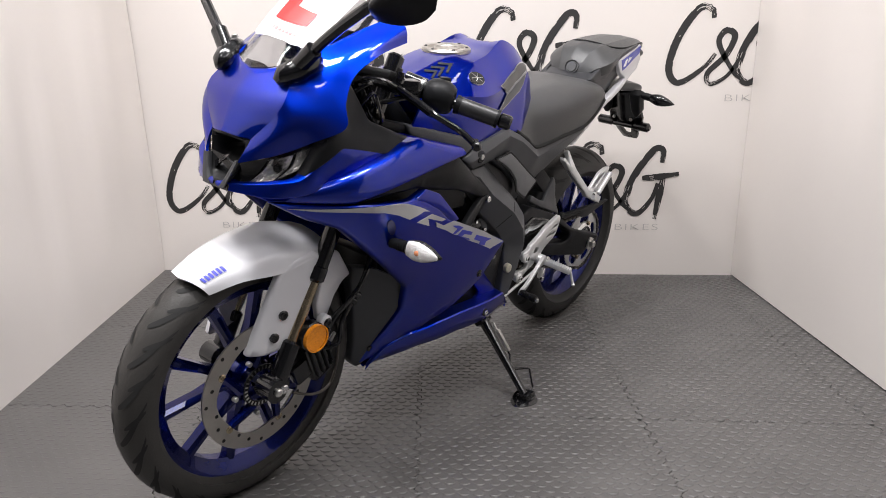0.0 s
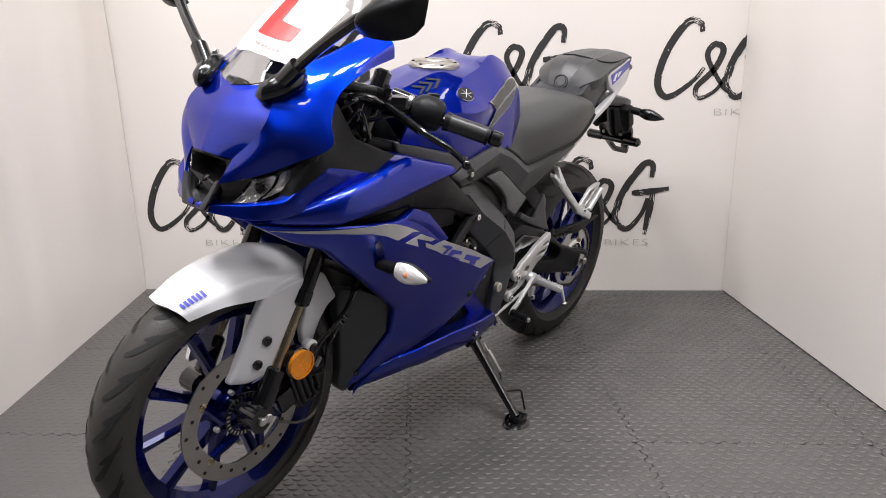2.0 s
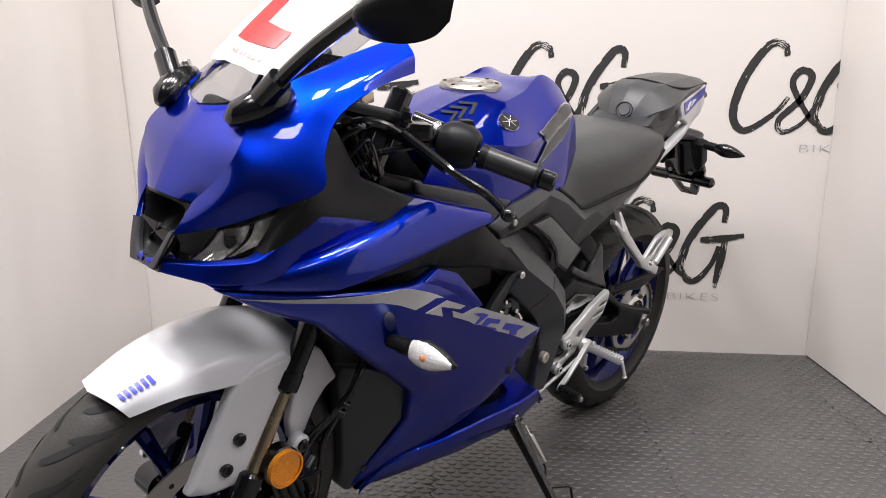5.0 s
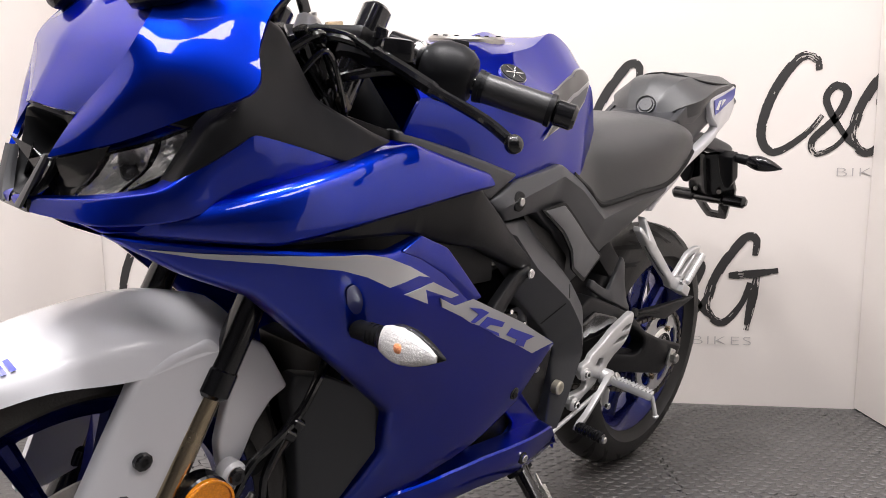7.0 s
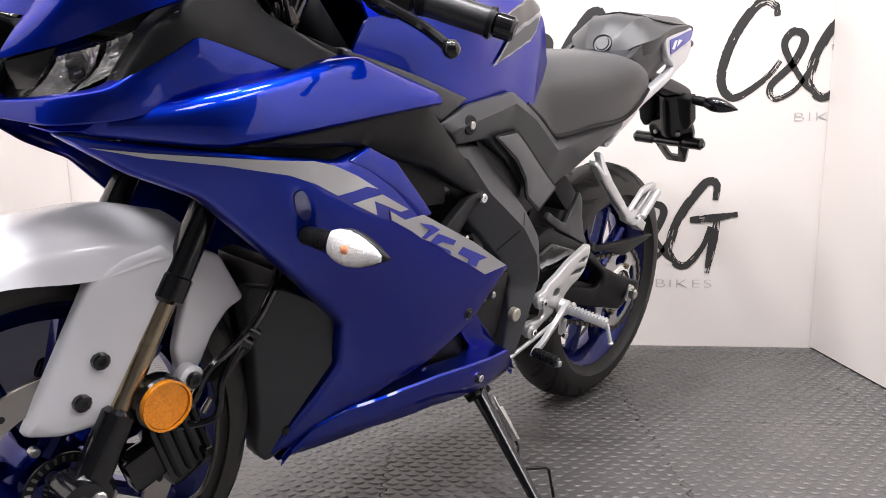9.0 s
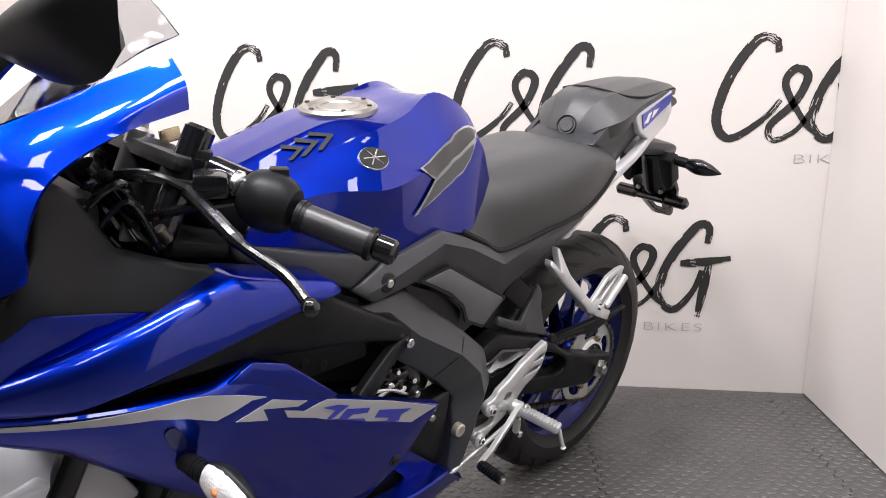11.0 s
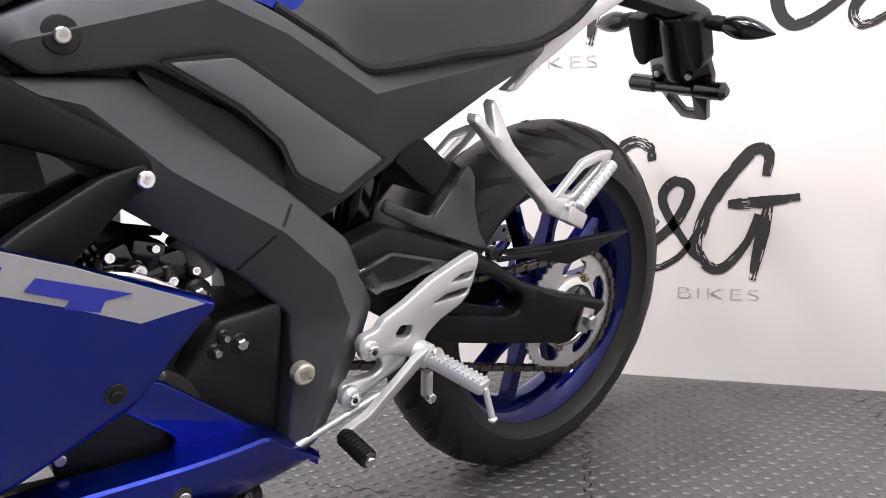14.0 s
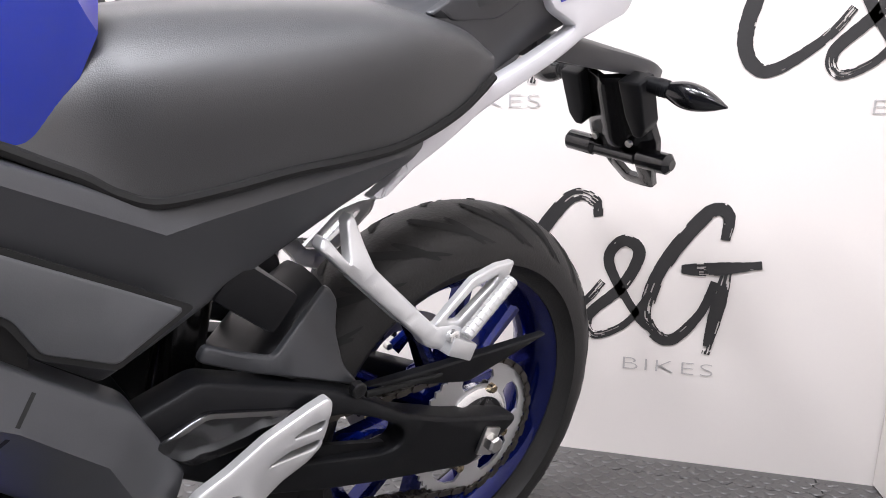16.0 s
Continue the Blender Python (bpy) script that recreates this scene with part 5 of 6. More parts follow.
for a in range(6):
    part("cover_screw", bolt((0.72 + 0.068 * math.cos(a), 0.12, 0.34 + 0.068 * math.sin(a)), (0, 1, 0), 0.006, 0.004), STEEL, engine)
for x, z, q in ((0.60, 0.412, 0.013), (0.628, 0.408, 0.009), (0.618, 0.423, 0.008), (0.645, 0.478, 0.013), (0.655, 0.466, 0.008)):
    part("cover_boss", rod((x, 0.07, z), (x, 0.112, z), q * 1.15), DARK, engine)
    part("boss_bolt", bolt((x, 0.113, z), (0, 1, 0), q * 0.55, 0.005, 6), STEEL, engine)
part("throttle_body", rod((0.74, -0.06, 0.505), (0.74, 0.085, 0.505), 0.032), DARK, engine, "dark throttle body")
part("intake_hose", cable([(0.80, 0.03, 0.52), (0.75, 0.05, 0.535), (0.70, 0.05, 0.52), (0.66, 0.06, 0.49)], 0.022, 12), MATT, engine)
part("coolant_hose", cable([(0.90, 0.09, 0.50), (0.82, 0.10, 0.53), (0.76, 0.095, 0.52), (0.72, 0.09, 0.475), (0.68, 0.08, 0.45)], 0.010, 10), GLOSS, engine)
for x, z in ((0.735, 0.522), (0.70, 0.505), (0.765, 0.508), (0.67, 0.50)):
    part("hose_clip", rod((x, 0.095, z - 0.010), (x + 0.004, 0.097, z + 0.010), 0.0065), CHAINM, engine)
part("linkage_rod", rod((0.775, 0.112, 0.488), (0.705, 0.108, 0.508), 0.004), SILVER, engine, "bare metal linkage rod")
for k in range(9):
    t = k / 8
    part("hose_rib", rod(Vector((0.792, 0.098, 0.512)).lerp(Vector((0.742, 0.096, 0.535)), t), Vector((0.792, 0.098, 0.512)).lerp(Vector((0.742, 0.096, 0.535)), t + 0.06), 0.0125, 14), GLOSS, engine)
for x, y, z, sx, sy, sz, ang in ((0.725, 0.088, 0.520, 0.040, 0.026, 0.024, 20), (0.690, 0.086, 0.520, 0.034, 0.024, 0.030, -15), (0.665, 0.088, 0.505, 0.030, 0.022, 0.034, 10), (0.705, 0.094, 0.497, 0.060, 0.018, 0.012, 14), (0.745, 0.090, 0.497, 0.030, 0.024, 0.020, 40)):
    bm = bmesh.new()
    box(bm, (x, y, z), (sx, sy, sz), Matrix.Rotation(radians(ang), 3, "Y"), 0.005)
    part("throttle_casting", bm, GLOSS, engine)
for x, y, z, q in ((0.728, 0.104, 0.526, 0.006), (0.700, 0.104, 0.508, 0.007), (0.684, 0.102, 0.528, 0.005), (0.668, 0.102, 0.492, 0.006), (0.645, 0.104, 0.500, 0.0055), (0.752, 0.106, 0.500, 0.006)):
    part("throttle_screw", bolt((x, y, z), (0, 1, 0.2), q, 0.004, 8), CHROME, engine)
part("breather_sleeve", cable([(0.655, 0.085, 0.535), (0.640, 0.088, 0.512), (0.632, 0.088, 0.490)], 0.015, 12), INSET, engine, "grey fabric hose sleeve")
part("fuel_pipe", cable([(0.76, 0.10, 0.512), (0.72, 0.108, 0.510), (0.69, 0.108, 0.498), (0.66, 0.105, 0.480), (0.63, 0.10, 0.470)], 0.0042), CHROME, engine, "thin metal pipe")
part("spark_lead", cable([(0.88, 0.06, 0.53), (0.80, 0.08, 0.555), (0.74, 0.07, 0.55), (0.66, 0.05, 0.53)], 0.005), GLOSS, engine)
part("exhaust_header", cable([(0.97, 0.03, 0.42), (0.975, 0.06, 0.34), (0.92, 0.095, 0.305), (0.83, 0.110, 0.298), (0.74, 0.07, 0.27), (0.64, 0.0, 0.24), (0.55, -0.03, 0.24)], 0.021, 16), STEEL, bike, "polished exhaust header")
bm = bmesh.new()
box(bm, (1.03, 0, 0.42), (0.03, 0.15, 0.20), Matrix.Rotation(radians(12), 3, "Y"), 0.006)
part("radiator", bm, DARK, bike, "black radiator")
bm = bmesh.new()
tube(bm, spline([(1.02, 0.0, 0.90), (0.90, 0.03, 0.76), (0.75, 0.06, 0.66), (0.60, 0.07, 0.60)]), 0.035, 12)
pair("main_frame_rail", bm, MATT, bike, "black frame rail")
part("steering_head", rod((1.10, 0, 0.80), (1.045, 0, 0.94), 0.035), MATT, bike)
part("air_box", panel([(0.98, 0.80), (0.60, 0.78), (0.60, 0.66), (0.90, 0.66), (1.0, 0.74)], flat(0.10), 0.20, 0.01), MATT, bike, "black air box under the tank")

armf = flat(0.098)
arm = part("swingarm", panel([(0.47, 0.495), (0.40, 0.515), (0.249, 0.462), (0.209, 0.441), (0.143, 0.398), (0.06, 0.366), (0.004, 0.350), (-0.062, 0.331), (-0.055, 0.318), (-0.020, 0.290), (0.000, 0.275), (0.014, 0.267), (0.251, 0.320), (0.32, 0.342), (0.44, 0.42)],
              ridged(armf, [(0.46, 0.49), (0.25, 0.445), (0.14, 0.385), (-0.05, 0.328)], 0.006, 0.16), 0.03, 0.006, 0.02, 0.010, 0, [[(0.330, 0.432), (0.235, 0.428), (0.190, 0.408), (0.152, 0.385), (0.140, 0.366), (0.148, 0.350), (0.173, 0.348), (0.276, 0.371), (0.32, 0.381)]]), MATT, bike, "matt black swingarm")
part("swingarm_web", panel([(0.36, 0.385), (0.27, 0.366), (0.16, 0.346), (0.155, 0.352), (0.27, 0.385), (0.36, 0.405)], flat(0.080), 0.008, 0), MATT, arm)
part("swingarm_guard", panel([(0.460, 0.465), (0.401, 0.487), (0.295, 0.458), (0.353, 0.428), (0.41, 0.420)], ridged(flat(0.104), [(0.45, 0.468), (0.40, 0.478), (0.31, 0.452)], 0.008, 0.25), 0.012, 0.005), GLOSS, arm, "glossy black swingarm guard")
part("swingarm_arm", panel([(0.46, 0.495), (0.40, 0.502), (0.209, 0.446), (-0.05, 0.322), (-0.062, 0.29), (-0.02, 0.262), (0.307, 0.337), (0.44, 0.42)], flat(-0.07), 0.03, 0.008), MATT, arm)
part("swingarm_bolt", bolt((0.219, 0.102, 0.456), (0, 1, 0), 0.010, 0.005), DARK, arm)
part("rear_axle_nut", bolt((-0.007, 0.109, 0.309), (0, 1, 0), 0.013, 0.012, 6), STEEL, arm)
bm = bmesh.new()
box(bm, (-0.006, 0.103, 0.309), (0.030, 0.006, 0.042), Matrix.Rotation(radians(-20), 3, "Y"), 0.002)
part("chain_adjuster", bm, STEEL, arm)
hug = Sheet([[(0.335, 0, 0.48), (0.335, 0.05, 0.475), (0.335, 0.074, 0.45)], [(0.29, 0, 0.535), (0.29, 0.05, 0.525), (0.288, 0.074, 0.475)], [(0.236, 0, 0.575), (0.236, 0.045, 0.565), (0.238, 0.070, 0.52)]])
part("rear_hugger", hug.mesh(8, 8, 0.004), SATIN, bike, "grey inner rear mudguard")
pair("hugger_cheek", panel([(0.392, 0.547), (0.359, 0.530), (0.316, 0.513), (0.243, 0.577), (0.231, 0.557), (0.236, 0.523), (0.228, 0.481), (0.202, 0.447), (0.268, 0.474), (0.342, 0.502), (0.40, 0.53)], ridged(flat(0.082), [(0.39, 0.538), (0.31, 0.500), (0.225, 0.462)], 0.005, 0.2), 0.006, 0.003), COVER, bike, "grey hugger cheek")
bm = bmesh.new()
box(bm, (0.335, 0.02, 0.585), (0.085, 0.13, 0.05), Matrix.Rotation(radians(-38), 3, "Y"), 0.008)
part("battery_tray", bm, MATT, bike, "black tray ahead of the rear tyre")
part("shock_absorber", rod((0.40, 0.0, 0.42), (0.36, 0.0, 0.66), 0.028), GLOSS, bike, "rear shock absorber")
part("chain_guard", panel([(0.205, 0.452), (0.09, 0.449), (-0.108, 0.448), (0.035, 0.408), (0.105, 0.426)], ridged(flat(0.094), [(0.20, 0.444), (-0.1, 0.446)], 0.005, 0.15), 0.010, 0.003), MATT, bike, "black chain guard")
part("guard_rib", panel([(0.205, 0.448), (0.09, 0.440), (0.09, 0.436), (0.205, 0.440)], flat(0.1025), 0.004, 0.001, 0.02, 0), GROOVE, bike)
# sprocket and chain
teeth = 52
gear = [(REAR.x + rr * math.cos(math.pi * k / teeth), REAR.z + rr * math.sin(math.pi * k / teeth)) for k in range(teeth * 2) for rr in ((0.1085 if k % 2 else 0.1035),)]
slots = [circle(REAR.x, REAR.z, 0.054, 24)]
for k in range(5):
    a = 2 * math.pi * k / 5 + 0.3
    slots.append([(REAR.x + rr * math.cos(a + t), REAR.z + rr * math.sin(a + t)) for rr, t in ((0.066, -0.34), (0.065, -0.12), (0.065, 0.12), (0.066, 0.34), (0.078, 0.40), (0.088, 0.32), (0.091, 0.12), (0.091, -0.12), (0.088, -0.32), (0.078, -0.40))])
part("sprocket", panel(gear, flat(0.068), 0.004, 0, 0.015, 0, 0, slots), SILVER, rear_wheel, "steel chain sprocket")
part("sprocket_carrier", revolve([(0.061, 0.089), (0.056, 0.093), (0.050, 0.094), (0.044, 0.088), (0.030, 0.086), (0.026, 0.070), (0.061, 0.070)], REAR, 48), CHROME, rear_wheel, "polished sprocket carrier")
for k in range(4):
    a = k * math.pi / 2 + 0.4
    part("sprocket_arm", rod(REAR + Vector((0, 0.083, 0)), REAR + Vector((math.cos(a) * 0.068, 0.079, math.sin(a) * 0.068)), 0.008), DARK, rear_wheel)
    part("sprocket_bolt", bolt(REAR + Vector((math.cos(a) * 0.062, 0.092, math.sin(a) * 0.062)), (0, 1, 0), 0.007, 0.005, 6), GOLD, rear_wheel)
front_spr = Vector((0.50, 0.067, 0.375))
loop = []
d = front_spr - REAR
base_a = math.atan2(d.z, d.x)
for k in range(25):
    a = base_a + radians(100) + radians(160) * k / 24
    loop.append(Vector((REAR.x + 0.105 * math.cos(a), 0.067, REAR.z + 0.105 * math.sin(a))))
for k in range(9):
    a = base_a - radians(80) + radians(160) * k / 8
    loop.append(Vector((front_spr.x + 0.03 * math.cos(a), 0.067, front_spr.z + 0.03 * math.sin(a))))
loop.append(loop[0])
length, seg = 0, []
for a, b in zip(loop, loop[1:]):
    seg.append((length, a, b))
    length += (b - a).length
nlink = int(length / 0.0127)
bm = bmesh.new()
for k in range(nlink):
    s = k * length / nlink
    l0, a, b = [q for q in seg if q[0] <= s][-1]
    dd = (b - a).normalized()
    p = a + dd * (s - l0)
    m3 = Matrix((dd, Vector((0, 1, 0)), dd.cross(Vector((0, 1, 0))))).transposed()
    wy = 0.014 if k % 2 else 0.009
    box(bm, p + dd * 0.0063 + Vector((0, wy / 2, 0)), (0.0165, 0.0022, 0.0085), m3)
    box(bm, p + dd * 0.0063 - Vector((0, wy / 2, 0)), (0.0165, 0.0022, 0.0085), m3)
    tube(bm, [p - Vector((0, 0.008, 0)), p + Vector((0, 0.008, 0))], 0.0036, 6)
tagged(part("chain", bm, CHAINM, bike, "oiled steel drive chain"), kind="")

# foot controls on the left
rsf = ridged(flat(0.120), [(0.265, 0.455), (0.34, 0.42), (0.42, 0.375)], 0.006, 0.10)
rs = part("footrest_plate", panel([(0.453, 0.377), (0.447, 0.387), (0.426, 0.393), (0.418, 0.404), (0.384, 0.42), (0.344, 0.444), (0.292, 0.465), (0.271, 0.472), (0.266, 0.465), (0.271, 0.436), (0.277, 0.412), (0.292, 0.399), (0.325, 0.385), (0.346, 0.369), (0.35, 0.346), (0.362, 0.338), (0.38, 0.346), (0.407, 0.356), (0.425, 0.355), (0.44, 0.358), (0.451, 0.366)], rsf, 0.010, 0.003, 0.010, 0.005, 0,
          [[(0.314, 0.436), (0.296, 0.444), (0.274, 0.447), (0.280, 0.436)], [(0.342, 0.412), (0.318, 0.421), (0.279, 0.423), (0.285, 0.413)], [(0.4, 0.383), (0.392, 0.393), (0.372, 0.389), (0.374, 0.376), (0.381, 0.372), (0.398, 0.378)]]), SILVER, bike, "silver cast footrest plate")
part("footrest_arm", panel([(0.371, 0.350), (0.379, 0.331), (0.414, 0.318), (0.447, 0.298), (0.462, 0.299), (0.474, 0.308), (0.476, 0.319), (0.47, 0.327), (0.424, 0.331), (0.413, 0.339), (0.416, 0.358)], ridged(flat(0.115), [(0.46, 0.313), (0.40, 0.335), (0.38, 0.345)], 0.005, 0.25), 0.010, 0.003, 0.010, 0.005), SILVER, rs)
for x, z in ((0.436, 0.369), (0.462, 0.312)):
    part("plate_boss", rod((x, 0.110, z), (x, 0.1265, z), 0.0145, 20), SILVER, rs)
    part("plate_bolt", bolt((x, 0.128, z), (0, 1, 0), 0.0085, 0.004), CHROME, rs)
    part("bolt_socket", rod((x, 0.130, z), (x, 0.1332, z), 0.0042, 6), GROOVE, rs)
peg_a, peg_b = Vector((0.352, 0.135, 0.344)), Vector((0.330, 0.222, 0.330))
peg_way = (peg_b - peg_a).normalized()
peg_up = (Vector((0, 0, 1)) - peg_way * peg_way.z).normalized()
peg_turn = Matrix((peg_way.cross(peg_up), peg_way, peg_up)).transposed()
bm = bmesh.new()
box(bm, (peg_a + peg_b) / 2, (0.024, 0.088, 0.017), peg_turn, 0.005)
part("footpeg", bm, SILVER, rs, "silver ribbed footpeg")
for side_k in (-1, 0, 1):
    for k in range(11):
        bm = bmesh.new()
        box(bm, peg_a.lerp(peg_b, (k + 0.9) / 12) + peg_up * 0.0086 + peg_turn @ Vector((side_k * 0.0075, 0, 0)), (0.0055, 0.0042, 0.0036), peg_turn, 0.001)
        part("peg_rib", bm, SILVER, rs)
part("peg_joint", rod((0.362, 0.116, 0.349), (0.352, 0.140, 0.345), 0.017, 20), SILVER, rs)
part("joint_pin", bolt((0.347, 0.146, 0.352), (-0.1, 0.8, 0.5), 0.0085, 0.004), STEEL, rs)
part("peg_feeler", rod((0.330, 0.219, 0.330), (0.322, 0.230, 0.288), 0.0042), SILVER, rs)
part("feeler_ball", rod((0.3228, 0.229, 0.293), (0.3215, 0.2305, 0.285), 0.0062, 12, 0.5), SILVER, rs)
part("lever_link", rod((0.345, 0.125, 0.318), (0.343, 0.125, 0.282), 0.008), SILVER, rs)
part("link_bolt", bolt((0.343, 0.134, 0.282), (0, 1, 0), 0.0075, 0.004, 6), CHROME, rs)
bm = panel([(0.355, 0.364), (0.385, 0.352), (0.455, 0.300), (0.494, 0.293), (0.500, 0.280), (0.486, 0.272), (0.445, 0.286), (0.375, 0.334), (0.350, 0.345)], surface([(0.36, 0.35, 0.142), (0.42, 0.32, 0.15), (0.49, 0.283, 0.158), (0.40, 0.33, 0.148)]), 0.009, 0.003, 0.012, 0.006)
part("gear_lever", bm, SILVER, bike, "silver gear lever")
rubber = part("gear_pedal_rubber", rod((0.492, 0.152, 0.285), (0.496, 0.212, 0.282), 0.0100), GLOSS, bike, "black ribbed pedal rubber")
for k in range(8):
    y0 = 0.158 + 0.0066 * k
    part("rubber_rib", rod((0.4925 + 0.0005 * k, y0, 0.2848), (0.493 + 0.0005 * k, y0 + 0.0042, 0.2846), 0.0118, 12), MATT, rubber)
part("pedal_tip", rod((0.496, 0.210, 0.282), (0.4965, 0.217, 0.282), 0.0065), STEEL, rubber)
part("shift_rod", rod((0.385, 0.128, 0.318), (0.56, 0.12, 0.262), 0.0045), SILVER, bike)
for s in (1, -1):
    hf = surface([(0.29, 0.655, 0.114), (0.24, 0.66, 0.116), (0.18, 0.555, 0.140), (0.11, 0.515, 0.153)])
    bm = panel([(0.290, 0.642), (0.284, 0.652), (0.277, 0.650), (0.257, 0.623), (0.250, 0.662), (0.239, 0.668), (0.233, 0.637), (0.226, 0.614), (0.151, 0.538), (0.125, 0.538), (0.11, 0.527), (0.121, 0.500), (0.165, 0.517), (0.172, 0.528)], ridged(hf, [(0.285, 0.64), (0.235, 0.612), (0.17, 0.540), (0.12, 0.512)], 0.008, 0.40), 0.014, 0.003, 0.012, 0.004)
    hanger = part("pillion_hanger", bm if s > 0 else mirrored(bm), SILVER, bike, "silver pillion footrest hanger")
    bm = panel([(0.262, 0.612), (0.236, 0.606), (0.162, 0.534), (0.168, 0.528), (0.205, 0.556)], hf, 0.003, 0, 0.012, 0.003, -0.001)
    part("hanger_groove", bm if s > 0 else mirrored(bm), INSET, hanger)
    bm = panel([(0.155, 0.538), (0.1, 0.587), (0.064, 0.597), (0.035, 0.598), (0.042, 0.58), (0.095, 0.533), (0.11, 0.523)], flat(0.149), 0.007, 0.003, 0.010, 0.004, 0, [[(0.136, 0.543), (0.098, 0.574), (0.060, 0.584), (0.070, 0.573), (0.117, 0.538)]])
    part("hanger_plate", bm if s > 0 else mirrored(bm), SILVER, hanger)
    peg = part("pillion_peg", rod((0.116, s * 0.161, 0.524), (0.050, s * 0.161, 0.582), 0.0085), SILVER, hanger, "folded ribbed pillion peg")
    for k in range(10):
        a0, b0 = Vector((0.112, s * 0.161, 0.5275)).lerp(Vector((0.052, s * 0.161, 0.580)), (k + 0.2) / 10), Vector((0.112, s * 0.161, 0.5275)).lerp(Vector((0.052, s * 0.161, 0.580)), (k + 0.75) / 10)
        part("peg_rib", rod(a0, b0, 0.0094, 12), SILVER, hanger)
    bm = bmesh.new()
    box(bm, (0.124, s * 0.155, 0.511), (0.040, 0.026, 0.022), Matrix.Rotation(radians(-24), 3, "Y"), 0.003)
    part("peg_block", bm, SILVER, hanger)
    part("hanger_bolt", bolt((0.136, s * 0.162, 0.528), (0, s, 0), 0.0085, 0.004), CHROME, hanger)

# side stand
leg_a, leg_b = Vector((0.60, 0.105, 0.215)), Vector((0.622, 0.285, 0.058))
bm = bmesh.new()
tube(bm, [leg_a, leg_a.lerp(leg_b, 0.3), leg_a.lerp(leg_b, 0.9), leg_b], [0.017, 0.013, 0.0105, 0.012], 16)
stand = part("side_stand", bm, GLOSS, bike, "black side stand, folded out")
bm = bmesh.new()
box(bm, (0.602, 0.090, 0.226), (0.050, 0.060, 0.030), Matrix.Rotation(radians(-38), 3, "X"), 0.007)
part("stand_bracket", bm, MATT, stand)
part("pivot_bolt", bolt((0.628, 0.098, 0.222), (1, 0, 0), 0.012, 0.006, 6), DARK, stand)
bm = bmesh.new()
tube(bm, [(0.62, 0.292, 0.034), (0.62, 0.292, 0.038), (0.62, 0.293, 0.042), (0.62, 0.293, 0.040), (0.62, 0.293, 0.046)], [0.036, 0.039, 0.036, 0.031, 0.022], 28)
for v in bm.verts:
    v.co.x = 0.62 + (v.co.x - 0.62) * 1.25
part("stand_foot", bm, GLOSS, stand, "oval stand foot with a raised rim").matrix_basis = Matrix.Translation((0.62, 0.292, 0.041)) @ Matrix.Rotation(radians(7.5), 4, "X") @ Matrix.Translation((-0.62, -0.292, -0.041))
bm = bmesh.new()
box(bm, (0.615, 0.288, 0.052), (0.046, 0.034, 0.018), Matrix.Rotation(radians(7.5), 3, "X"), 0.005)
part("foot_block", bm, GLOSS, stand)
sp_a, sp_b = Vector((0.578, 0.128, 0.205)), Vector((0.586, 0.205, 0.130))
bm = bmesh.new()
coil = [sp_a.lerp(sp_b, 0.22 + 0.62 * t / 150) + Vector((math.cos(t * 0.9) * 0.0075, math.sin(t * 0.9) * 0.005, math.sin(t * 0.9) * 0.005)) for t in range(151)]
tube(bm, coil, 0.0021, 6)
part("stand_spring", bm, STEEL, stand, "bright coil spring")
part("spring_hook", cable([sp_a, sp_a.lerp(sp_b, 0.15), sp_a.lerp(sp_b, 0.25)], 0.0028), STEEL, stand)
part("spring_hook", cable([sp_a.lerp(sp_b, 0.82), sp_a.lerp(sp_b, 0.95), (0.600, 0.212, 0.124)], 0.0028), GLOSS, stand)
bm = bmesh.new()
tube(bm, [(0.612, 0.228, 0.108), (0.570, 0.256, 0.108), (0.563, 0.259, 0.103), (0.572, 0.282, 0.058), (0.600, 0.290, 0.052)], 0.0032, 8)
part("stand_loop", bm, GLOSS, stand, "bent wire loop")

